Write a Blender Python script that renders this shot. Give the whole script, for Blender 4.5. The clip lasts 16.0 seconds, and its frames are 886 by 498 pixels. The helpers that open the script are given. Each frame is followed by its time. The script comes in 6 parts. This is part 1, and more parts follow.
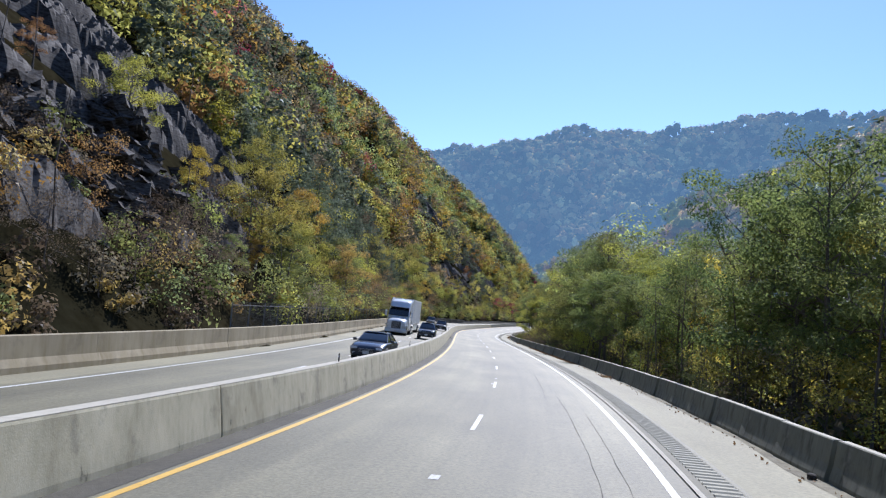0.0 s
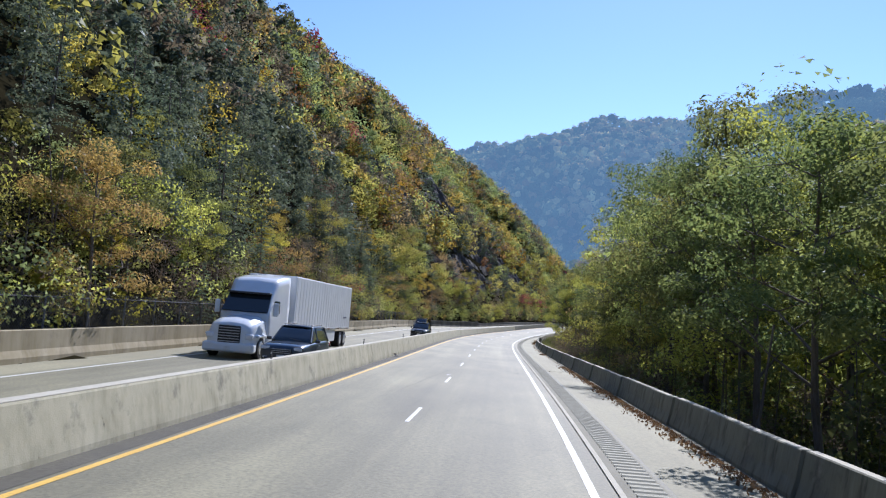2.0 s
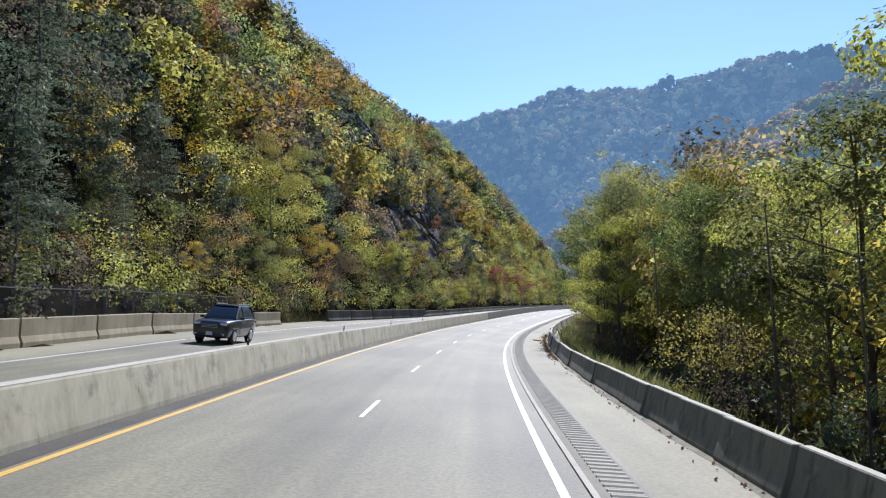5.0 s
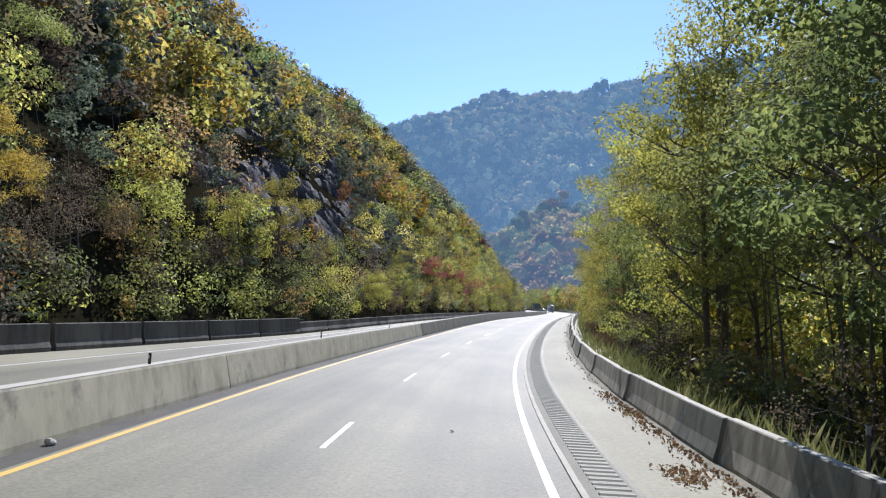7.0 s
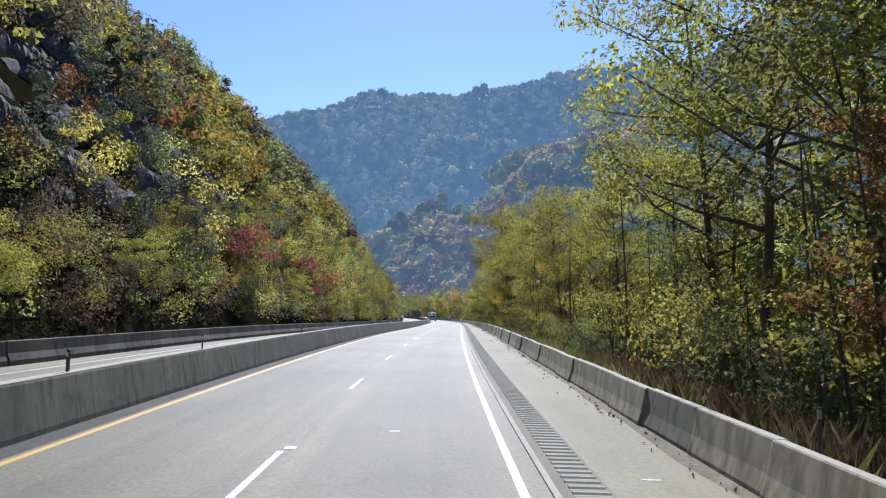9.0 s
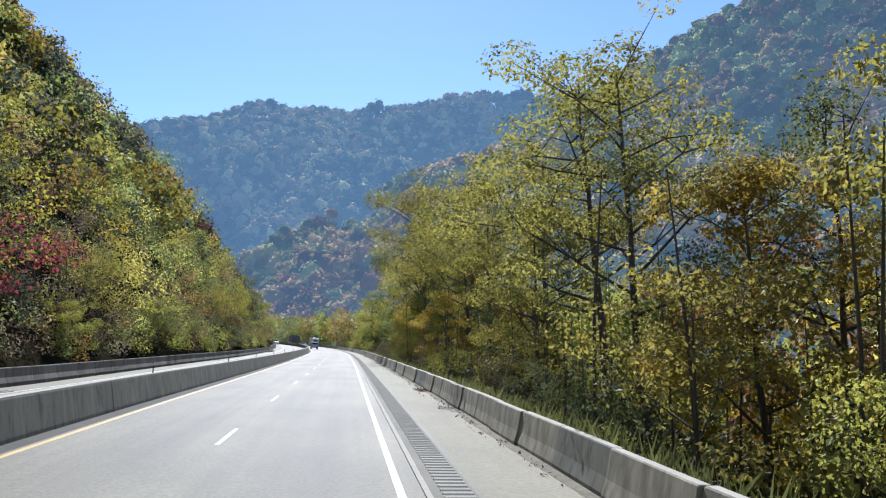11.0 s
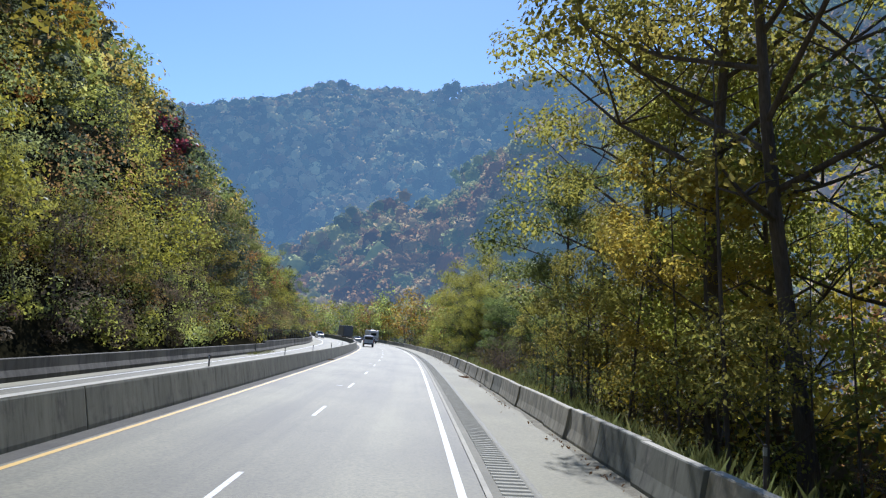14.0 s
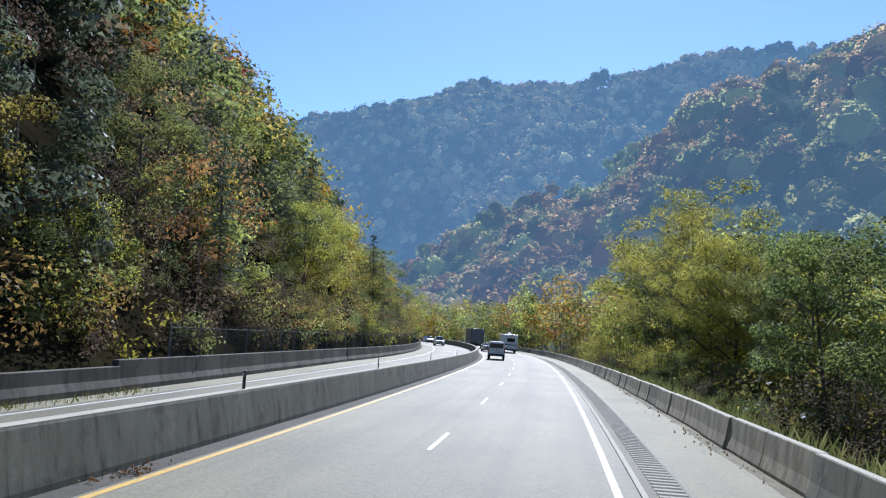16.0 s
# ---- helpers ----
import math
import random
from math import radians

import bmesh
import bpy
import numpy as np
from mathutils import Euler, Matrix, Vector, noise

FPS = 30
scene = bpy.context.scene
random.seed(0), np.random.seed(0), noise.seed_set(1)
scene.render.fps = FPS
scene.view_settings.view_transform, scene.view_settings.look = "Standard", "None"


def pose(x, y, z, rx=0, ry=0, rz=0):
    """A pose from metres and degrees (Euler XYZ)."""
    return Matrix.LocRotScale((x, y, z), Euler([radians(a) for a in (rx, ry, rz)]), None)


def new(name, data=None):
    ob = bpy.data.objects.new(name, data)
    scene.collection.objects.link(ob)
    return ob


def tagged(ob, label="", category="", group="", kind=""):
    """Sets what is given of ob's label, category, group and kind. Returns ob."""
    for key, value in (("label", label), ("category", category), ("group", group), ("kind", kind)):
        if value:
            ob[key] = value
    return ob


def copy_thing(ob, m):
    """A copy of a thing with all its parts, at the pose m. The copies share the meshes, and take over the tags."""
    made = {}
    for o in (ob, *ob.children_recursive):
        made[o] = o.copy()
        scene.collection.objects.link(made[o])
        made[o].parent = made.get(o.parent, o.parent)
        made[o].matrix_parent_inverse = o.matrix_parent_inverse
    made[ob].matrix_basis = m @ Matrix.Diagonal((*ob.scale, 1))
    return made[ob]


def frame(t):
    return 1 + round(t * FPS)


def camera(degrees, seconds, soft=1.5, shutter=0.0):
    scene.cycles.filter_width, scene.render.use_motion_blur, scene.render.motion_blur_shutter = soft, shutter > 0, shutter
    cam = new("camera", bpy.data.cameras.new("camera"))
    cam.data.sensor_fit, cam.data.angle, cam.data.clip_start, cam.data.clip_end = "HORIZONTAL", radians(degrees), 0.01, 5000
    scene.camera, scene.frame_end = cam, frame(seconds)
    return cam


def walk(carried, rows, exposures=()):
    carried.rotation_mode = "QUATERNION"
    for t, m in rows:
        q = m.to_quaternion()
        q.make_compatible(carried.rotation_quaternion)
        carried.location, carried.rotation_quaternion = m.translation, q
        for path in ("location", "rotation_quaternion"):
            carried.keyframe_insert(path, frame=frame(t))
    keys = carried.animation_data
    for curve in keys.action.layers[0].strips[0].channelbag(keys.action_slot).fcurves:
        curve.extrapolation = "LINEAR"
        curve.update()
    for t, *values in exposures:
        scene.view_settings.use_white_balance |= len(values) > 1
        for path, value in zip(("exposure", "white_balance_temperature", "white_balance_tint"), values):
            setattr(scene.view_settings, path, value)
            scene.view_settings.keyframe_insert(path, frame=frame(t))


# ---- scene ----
# camera: a phone behind a windscreen, 2.4 m over the right-hand lane
cam = camera(60.9, 16.0, 1.2)
PATH = [
    (0.00, 1.848, 0.000, 2.443, 10.88, 4.08, -4.85),
    (0.50, 1.723, 12.144, 2.150, 11.88, 4.16, -4.12),
    (1.00, 1.099, 24.277, 1.856, 12.41, 4.33, -3.61),
    (1.50, 0.092, 36.387, 1.563, 12.89, 4.45, -2.98),
    (2.00, -1.258, 48.465, 1.269, 13.49, 4.32, -2.28),
    (2.50, -2.975, 60.556, 0.979, 14.11, 3.99, -1.72),
    (3.00, -4.896, 72.730, 0.691, 14.16, 3.97, -1.09),
    (3.50, -6.870, 85.010, 0.404, 13.48, 4.22, -0.33),
    (4.00, -8.890, 97.402, 0.121, 12.35, 3.99, 0.07),
    (4.60, -11.336, 112.408, -0.219, 11.27, 3.73, 0.54),
    (5.25, -13.922, 128.826, -0.589, 10.33, 3.49, 1.01),
    (5.90, -16.325, 145.422, -0.960, 9.18, 3.44, 1.36),
    (6.50, -18.246, 160.867, -1.296, 7.53, 3.72, 1.49),
    (7.00, -19.530, 173.770, -1.514, 5.65, 4.20, 1.45),
    (7.50, -20.433, 186.700, -1.680, 3.62, 4.42, 1.29),
    (8.00, -20.861, 199.648, -1.795, 1.11, 4.47, 0.52),
    (8.50, -20.770, 212.654, -1.857, -1.41, 4.42, 0.80),
    (9.00, -20.259, 225.749, -1.867, -3.82, 4.54, 1.26),
    (9.60, -19.280, 241.576, -1.814, -6.57, 4.97, 1.39),
    (10.25, -17.975, 258.833, -1.778, -9.37, 5.71, 1.05),
    (10.90, -16.515, 276.093, -1.809, -12.01, 6.31, 0.46),
    (11.50, -15.096, 292.008, -1.895, -14.29, 6.34, -0.09),
    (12.00, -13.883, 305.257, -2.010, -16.09, 5.92, -0.52),
    (12.50, -12.648, 318.543, -2.165, -16.08, 5.59, -0.76),
    (13.00, -11.405, 331.914, -2.349, -13.93, 5.42, -0.55),
    (13.50, -10.175, 345.374, -2.527, -10.55, 5.64, -0.69),
    (14.00, -8.980, 358.923, -2.698, -7.01, 6.07, -1.08),
    (14.50, -7.834, 372.540, -2.862, -3.80, 6.31, -0.84),
    (15.00, -6.731, 386.201, -3.017, -0.79, 6.44, -0.96),
    (15.50, -5.663, 399.905, -3.166, 2.20, 6.42, -0.67),
    (16.00, -4.629, 413.657, -3.313, 4.51, 6.42, -0.42),
]
walk(cam, [(t, pose(x, y, z, 90 + pitch, roll, yaw)) for t, x, y, z, yaw, pitch, roll in PATH], [(0.0, 0.45, 5550, 18), (3.0, 0.51, 5550, 18), (5.0, 0.51, 5600, 18), (7.0, 0.57, 5600, 18), (8.5, 0.34, 5600, 18), (12.0, 0.50, 5550, 15), (13.5, 0.38, 5500, 15), (14.5, 0.28, 5450, 15), (16.0, 0.44, 5400, 15)])

# ---------------------------------------------------------------- light
SUN_AZ, SUN_EL = radians(6.0), radians(40.0)       # clockwise from +y, height
world = bpy.data.worlds.new("world")
scene.world = world
world.use_nodes = True
wn = world.node_tree.nodes
sky = wn.new("ShaderNodeTexSky")
sky.sky_type, sky.sun_disc = "NISHITA", False
sky.sun_elevation, sky.sun_rotation = SUN_EL, SUN_AZ
sky.altitude, sky.air_density, sky.dust_density, sky.ozone_density = 400.0, 1.0, 0.1, 3.2
wn["Background"].inputs["Strength"].default_value = 0.117
world.node_tree.links.new(sky.outputs[0], wn["Background"].inputs["Color"])
sun = new("sun", bpy.data.lights.new("sun", "SUN"))
sun.data.energy, sun.data.angle, sun.data.color = 4.9, radians(0.53), (1.0, 0.95, 0.86)
to_sun = Vector((math.sin(SUN_AZ) * math.cos(SUN_EL), math.cos(SUN_AZ) * math.cos(SUN_EL), math.sin(SUN_EL)))
sun.matrix_world = to_sun.to_track_quat("Z", "Y").to_matrix().to_4x4()
scene.view_settings.exposure = 0.0

# ---------------------------------------------------------------- materials
def ramp_node(nt, stops):
    r = nt.nodes.new("ShaderNodeValToRGB")
    while len(r.color_ramp.elements) < len(stops):
        r.color_ramp.elements.new(0.5)
    for e, (p, c) in zip(r.color_ramp.elements, stops):
        e.position, e.color = p, (*c, 1.0)
    return r


def material(name, rough=0.8, metal=0.0):
    m = bpy.data.materials.new(name)
    m.use_nodes = True
    b = m.node_tree.nodes["Principled BSDF"]
    b.inputs["Roughness"].default_value, b.inputs["Metallic"].default_value = rough, metal
    return m, m.node_tree, b


def plain(name, color, rough=0.6, metal=0.0, coat=0.0, vary=0.12, scale=3.0):
    """A painted, moulded or metal surface with a slight unevenness."""
    m, nt, b = material(name, rough, metal)
    tc = nt.nodes.new("ShaderNodeTexCoord")
    n = nt.nodes.new("ShaderNodeTexNoise")
    n.inputs["Scale"].default_value, n.inputs["Detail"].default_value = scale, 6.0
    nt.links.new(tc.outputs["Object"], n.inputs["Vector"])
    lo, hi = [c * (1 - vary) for c in color], [min(1, c * (1 + vary)) for c in color]
    r = ramp_node(nt, [(0.3, lo), (0.7, hi)])
    nt.links.new(n.outputs["Fac"], r.inputs["Fac"])
    nt.links.new(r.outputs["Color"], b.inputs["Base Color"])
    b.inputs["Coat Weight"].default_value = coat
    return m


def speckled(name, coarse, fine, rough=0.85, big=0.25, small=9.0, bump=0.15, stretch=(1, 1, 1), bump_scale=40.0, random=0.0):
    """Two scales of noise multiplied together, with a fine relief: asphalt, concrete, rock, soil."""
    m, nt, b = material(name, rough)
    tc = nt.nodes.new("ShaderNodeTexCoord")
    mp = nt.nodes.new("ShaderNodeMapping")
    mp.inputs["Scale"].default_value = stretch
    nt.links.new(tc.outputs["Object"], mp.inputs["Vector"])
    cols = []
    for sc, stops, det in ((big, coarse, 5.0), (small, fine, 8.0)):
        n = nt.nodes.new("ShaderNodeTexNoise")
        n.inputs["Scale"].default_value, n.inputs["Detail"].default_value, n.inputs["Roughness"].default_value = sc, det, 0.62
        nt.links.new(mp.outputs["Vector"], n.inputs["Vector"])
        r = ramp_node(nt, stops)
        nt.links.new(n.outputs["Fac"], r.inputs["Fac"])
        cols.append(r)
    mix = nt.nodes.new("ShaderNodeMix")
    mix.data_type, mix.blend_type = "RGBA", "MULTIPLY"
    mix.inputs["Factor"].default_value = 1.0
    nt.links.new(cols[0].outputs["Color"], mix.inputs["A"])
    nt.links.new(cols[1].outputs["Color"], mix.inputs["B"])
    out = mix.outputs["Result"]
    if random:
        oi = nt.nodes.new("ShaderNodeObjectInfo")
        mr = nt.nodes.new("ShaderNodeMapRange")
        mr.inputs["To Min"].default_value, mr.inputs["To Max"].default_value = 1 - random, 1 + random
        nt.links.new(oi.outputs["Random"], mr.inputs["Value"])
        hsv = nt.nodes.new("ShaderNodeHueSaturation")
        nt.links.new(mr.outputs["Result"], hsv.inputs["Value"])
        nt.links.new(out, hsv.inputs["Color"])
        out = hsv.outputs["Color"]
    nt.links.new(out, b.inputs["Base Color"])
    n = nt.nodes.new("ShaderNodeTexNoise")
    n.inputs["Scale"].default_value, n.inputs["Detail"].default_value = bump_scale, 4.0
    nt.links.new(tc.outputs["Object"], n.inputs["Vector"])
    bp = nt.nodes.new("ShaderNodeBump")
    bp.inputs["Strength"].default_value, bp.inputs["Distance"].default_value = bump, 0.02
    nt.links.new(n.outputs["Fac"], bp.inputs["Height"])
    nt.links.new(bp.outputs["Normal"], b.inputs["Normal"])
    return m


def leaf_material(name, dark, light, accent, glow=0.45, patch=0.42, random=0.18, haze_glow=None, gloss=0.018, relief=0.0):
    """Leaves that let light through: colour changes leaf by leaf, clump by clump and tree by tree."""
    m = bpy.data.materials.new(name)
    m.use_nodes = True
    nt = m.node_tree
    nt.nodes.remove(nt.nodes["Principled BSDF"])
    out = nt.nodes["Material Output"]
    geo = nt.nodes.new("ShaderNodeNewGeometry")
    tc = nt.nodes.new("ShaderNodeTexCoord")
    r1 = ramp_node(nt, [(0.0, dark), (0.55, light), (1.0, accent)])
    n = nt.nodes.new("ShaderNodeTexNoise")
    n.inputs["Scale"].default_value, n.inputs["Detail"].default_value = patch, 3.0
    nt.links.new(geo.outputs["Position"], n.inputs["Vector"])
    add = nt.nodes.new("ShaderNodeMath")
    add.operation = "MULTIPLY_ADD"
    add.inputs[1].default_value = 0.15
    nt.links.new(geo.outputs["Random Per Island"], add.inputs[0])
    mr = nt.nodes.new("ShaderNodeMapRange")
    mr.inputs["From Min"].default_value, mr.inputs["From Max"].default_value = 0.34, 0.68
    mr.inputs["To Max"].default_value = 0.8
    nt.links.new(n.outputs["Fac"], mr.inputs["Value"])
    nt.links.new(mr.outputs["Result"], add.inputs[2])
    nt.links.new(add.outputs[0], r1.inputs["Fac"])
    oi = nt.nodes.new("ShaderNodeObjectInfo")
    hsv = nt.nodes.new("ShaderNodeHueSaturation")
    for key, lo, hi in (("Hue", 0.5 - random * 0.12, 0.5 + random * 0.12), ("Value", 1 - random, 1 + random)):
        q = nt.nodes.new("ShaderNodeMapRange")
        q.inputs["To Min"].default_value, q.inputs["To Max"].default_value = lo, hi
        nt.links.new(oi.outputs["Random"], q.inputs["Value"])
        nt.links.new(q.outputs["Result"], hsv.inputs[key])
    nt.links.new(r1.outputs["Color"], hsv.inputs["Color"])
    at = nt.nodes.new("ShaderNodeAttribute")          # one value for each tree of a joined wood, none elsewhere
    at.attribute_name = "tone"
    hs2 = nt.nodes.new("ShaderNodeHueSaturation")
    for key, lo, hi in (("Hue", 0.482, 0.518), ("Value", 0.68, 1.32), ("Saturation", 1.08, 0.88)):
        q = nt.nodes.new("ShaderNodeMapRange")
        q.inputs["From Min"].default_value = -1.0
        q.inputs["To Min"].default_value, q.inputs["To Max"].default_value = lo, hi
        nt.links.new(at.outputs["Fac"], q.inputs["Value"])
        nt.links.new(q.outputs["Result"], hs2.inputs[key])
    nt.links.new(hsv.outputs["Color"], hs2.inputs["Color"])
    hsv = hs2
    dif = nt.nodes.new("ShaderNodeBsdfDiffuse")
    tra = nt.nodes.new("ShaderNodeBsdfTranslucent")
    glo = nt.nodes.new("ShaderNodeBsdfGlossy")
    glo.inputs["Roughness"].default_value = 0.42
    glo.inputs["Color"].default_value = (0.75, 0.8, 0.85, 1)
    nt.links.new(hsv.outputs["Color"], dif.inputs["Color"])
    nt.links.new(hsv.outputs["Color"], tra.inputs["Color"])
    if relief:                                       # twig-and-leaf roughness of crowns seen from afar
        rn = nt.nodes.new("ShaderNodeTexNoise")
        rn.inputs["Scale"].default_value, rn.inputs["Detail"].default_value, rn.inputs["Roughness"].default_value = relief, 5.0, 0.7
        bp = nt.nodes.new("ShaderNodeBump")
        bp.inputs["Strength"].default_value, bp.inputs["Distance"].default_value = 1.0, 1.6 / relief
        nt.links.new(geo.outputs["Position"], rn.inputs["Vector"])
        nt.links.new(rn.outputs["Fac"], bp.inputs["Height"])
        nt.links.new(bp.outputs["Normal"], dif.inputs["Normal"])
    mx = nt.nodes.new("ShaderNodeMixShader")
    mx.inputs[0].default_value = glow
    nt.links.new(dif.outputs[0], mx.inputs[1])
    nt.links.new(tra.outputs[0], mx.inputs[2])
    mg = nt.nodes.new("ShaderNodeMixShader")
    mg.inputs[0].default_value = gloss
    nt.links.new(mx.outputs[0], mg.inputs[1])
    nt.links.new(glo.outputs[0], mg.inputs[2])
    last = mg
    if haze_glow:                                          # haze painted in as a flat bluish glow of far foliage
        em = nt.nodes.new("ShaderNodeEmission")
        em.inputs["Color"].default_value = (*haze_glow, 1)
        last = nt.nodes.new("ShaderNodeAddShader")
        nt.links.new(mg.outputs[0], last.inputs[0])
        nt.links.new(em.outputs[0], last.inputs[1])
    nt.links.new(last.outputs[0], out.inputs["Surface"])
    return m


def add_wear(m, amount=0.16, across=0.55, along=0.012, mottled=0.10):
    """Long streaks of wear and polish that run with the traffic, and faint blotches."""
    nt = m.node_tree
    b = nt.nodes["Principled BSDF"]
    src = b.inputs["Base Color"].links[0].from_socket
    uv = nt.nodes.new("ShaderNodeUVMap")
    uv.uv_map = "UVMap"
    for sx, sy, amt in ((across, along, amount), (across * 5, along * 8, amount * 0.35), (0.35, 0.12, mottled)):
        mp = nt.nodes.new("ShaderNodeMapping")
        mp.inputs["Scale"].default_value = (sx, sy, 1)
        n = nt.nodes.new("ShaderNodeTexNoise")
        n.inputs["Scale"].default_value, n.inputs["Detail"].default_value = 1.0, 3.0
        r = ramp_node(nt, [(0.32, (1 - amt, 1 - amt, 1 - amt)), (0.68, (1 + amt * 0.6, 1 + amt * 0.6, 1 + amt * 0.6))])
        mx = nt.nodes.new("ShaderNodeMix")
        mx.data_type, mx.blend_type = "RGBA", "MULTIPLY"
        mx.inputs["Factor"].default_value = 1.0
        nt.links.new(uv.outputs["UV"], mp.inputs["Vector"])
        nt.links.new(mp.outputs["Vector"], n.inputs["Vector"])
        nt.links.new(n.outputs["Fac"], r.inputs["Fac"])
        nt.links.new(src, mx.inputs["A"])
        nt.links.new(r.outputs["Color"], mx.inputs["B"])
        src = mx.outputs["Result"]
    nt.links.new(src, b.inputs["Base Color"])
    return m


W1 = (1.0, 1.0, 1.0)
def add_blotches(m, color, scale, low, high, strength):
    """Irregular stains with ragged edges."""
    nt = m.node_tree
    b = nt.nodes["Principled BSDF"]
    src = b.inputs["Base Color"].links[0].from_socket
    tc = nt.nodes.new("ShaderNodeTexCoord")
    n = nt.nodes.new("ShaderNodeTexNoise")
    n.inputs["Scale"].default_value, n.inputs["Detail"].default_value, n.inputs["Roughness"].default_value = scale, 9.0, 0.68
    mr = nt.nodes.new("ShaderNodeMapRange")
    mr.inputs["From Min"].default_value, mr.inputs["From Max"].default_value, mr.inputs["To Max"].default_value = low, high, strength
    mx = nt.nodes.new("ShaderNodeMix")
    mx.data_type = "RGBA"
    nt.links.new(tc.outputs["Object"], n.inputs["Vector"])
    nt.links.new(n.outputs["Fac"], mr.inputs["Value"])
    nt.links.new(mr.outputs["Result"], mx.inputs["Factor"])
    nt.links.new(src, mx.inputs["A"])
    mx.inputs["B"].default_value = (*color, 1)
    nt.links.new(mx.outputs["Result"], b.inputs["Base Color"])


asphalt = speckled("worn_asphalt", [(0.3, (0.184, 0.168, 0.097)), (0.7, (0.232, 0.212, 0.124))], [(0.32, (0.58, 0.58, 0.58)), (0.62, (1.0, 1.0, 1.0))], rough=0.72, big=0.12, small=15.0, bump=0.35, stretch=(1.0, 1.0, 1.0), bump_scale=60.0)
shoulder_mat = speckled("pale_shoulder_concrete", [(0.3, (0.242, 0.219, 0.133)), (0.7, (0.304, 0.279, 0.170))], [(0.30, (0.66, 0.66, 0.65)), (0.64, W1)], rough=0.8, big=0.2, small=12.0, bump=0.25)
add_wear(asphalt, 0.30, 0.5, 0.006, 0.26)
add_wear(shoulder_mat, 0.10, 0.8, 0.03, 0.14)
dark_strip = speckled("dark_gutter_asphalt", [(0.3, (0.055, 0.050, 0.036)), (0.7, (0.105, 0.096, 0.068))], [(0.25, (0.6, 0.58, 0.55)), (0.75, W1)], rough=0.9, big=0.5, small=12.0, bump=0.5)
concrete = speckled("weathered_barrier_concrete", [(0.3, (0.290, 0.262, 0.180)), (0.7, (0.440, 0.400, 0.288))], [(0.32, (0.42, 0.41, 0.38)), (0.58, W1)], rough=0.9, big=0.8, small=3.2, bump=0.14, stretch=(1.0, 1.0, 0.16), random=0.10)
concrete_blotched = speckled("blotched_buff_concrete", [(0.30, (0.330, 0.302, 0.200)), (0.46, (0.455, 0.420, 0.290)), (0.68, (0.540, 0.500, 0.355))], [(0.28, (0.34, 0.34, 0.32)), (0.345, (0.84, 0.84, 0.82)), (0.55, W1)], rough=0.92, big=1.1, small=4.2, bump=0.14, stretch=(1.0, 1.0, 0.45), random=0.05)
# streaks are stains; the darker overall tone also stands for shade on barrier faces
concrete_dark = speckled("shaded_stained_concrete", [(0.3, (0.146, 0.144, 0.104)), (0.7, (0.238, 0.236, 0.172))], [(0.32, (0.40, 0.39, 0.37)), (0.44, (0.80, 0.80, 0.79)), (0.62, W1)], rough=0.92, big=0.7, small=4.6, bump=0.14, stretch=(1.0, 1.0, 0.14), random=0.06)
add_blotches(concrete_blotched, (0.17, 0.16, 0.125), 1.15, 0.56, 0.70, 0.75)
add_blotches(concrete_dark, (0.075, 0.070, 0.056), 1.6, 0.54, 0.68, 0.7)
add_blotches(concrete_dark, (0.30, 0.28, 0.22), 0.9, 0.60, 0.72, 0.6)
add_blotches(concrete, (0.16, 0.15, 0.115), 1.3, 0.54, 0.70, 0.7)
# on barrier tops this paler colour stands for the sunlight there
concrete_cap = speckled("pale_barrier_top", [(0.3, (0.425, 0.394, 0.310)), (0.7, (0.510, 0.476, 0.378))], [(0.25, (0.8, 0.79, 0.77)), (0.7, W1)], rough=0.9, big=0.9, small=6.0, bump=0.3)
# darker copy of the wall concrete: the unlit wall's shade put into the colour
wall_shaded = speckled("shade_darkened_wall_concrete", [(0.3, (0.085, 0.078, 0.062)), (0.7, (0.165, 0.150, 0.118))], [(0.30, (0.45, 0.44, 0.42)), (0.60, W1)], rough=0.92, big=0.5, small=2.6, bump=0.3, stretch=(1, 1, 0.2), random=0.10)
wall_concrete = speckled("buff_wall_concrete", [(0.3, (0.285, 0.240, 0.155)), (0.7, (0.370, 0.315, 0.205))], [(0.22, (0.66, 0.63, 0.46)), (0.65, W1)], rough=0.9, big=0.5, small=2.2, bump=0.3, stretch=(1, 1, 0.2), random=0.03)
add_blotches(wall_concrete, (0.17, 0.14, 0.09), 0.9, 0.55, 0.72, 0.7)
white_paint = speckled("worn_white_paint", [(0.3, (0.50, 0.495, 0.45)), (0.7, (0.68, 0.675, 0.62))], [(0.34, (0.42, 0.42, 0.40)), (0.50, W1)], rough=0.6, big=1.0, small=16.0, bump=0.2)
yellow_paint = speckled("worn_yellow_paint", [(0.3, (0.570, 0.331, 0.041)), (0.7, (0.662, 0.414, 0.064))], [(0.2, (0.7, 0.7, 0.7)), (0.5, W1)], rough=0.6, big=1.0, small=16.0, bump=0.2)
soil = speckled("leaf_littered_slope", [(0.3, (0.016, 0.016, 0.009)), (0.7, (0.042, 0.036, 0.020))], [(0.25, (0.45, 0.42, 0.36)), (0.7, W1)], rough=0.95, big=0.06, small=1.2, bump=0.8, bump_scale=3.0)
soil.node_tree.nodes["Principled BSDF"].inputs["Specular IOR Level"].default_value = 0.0
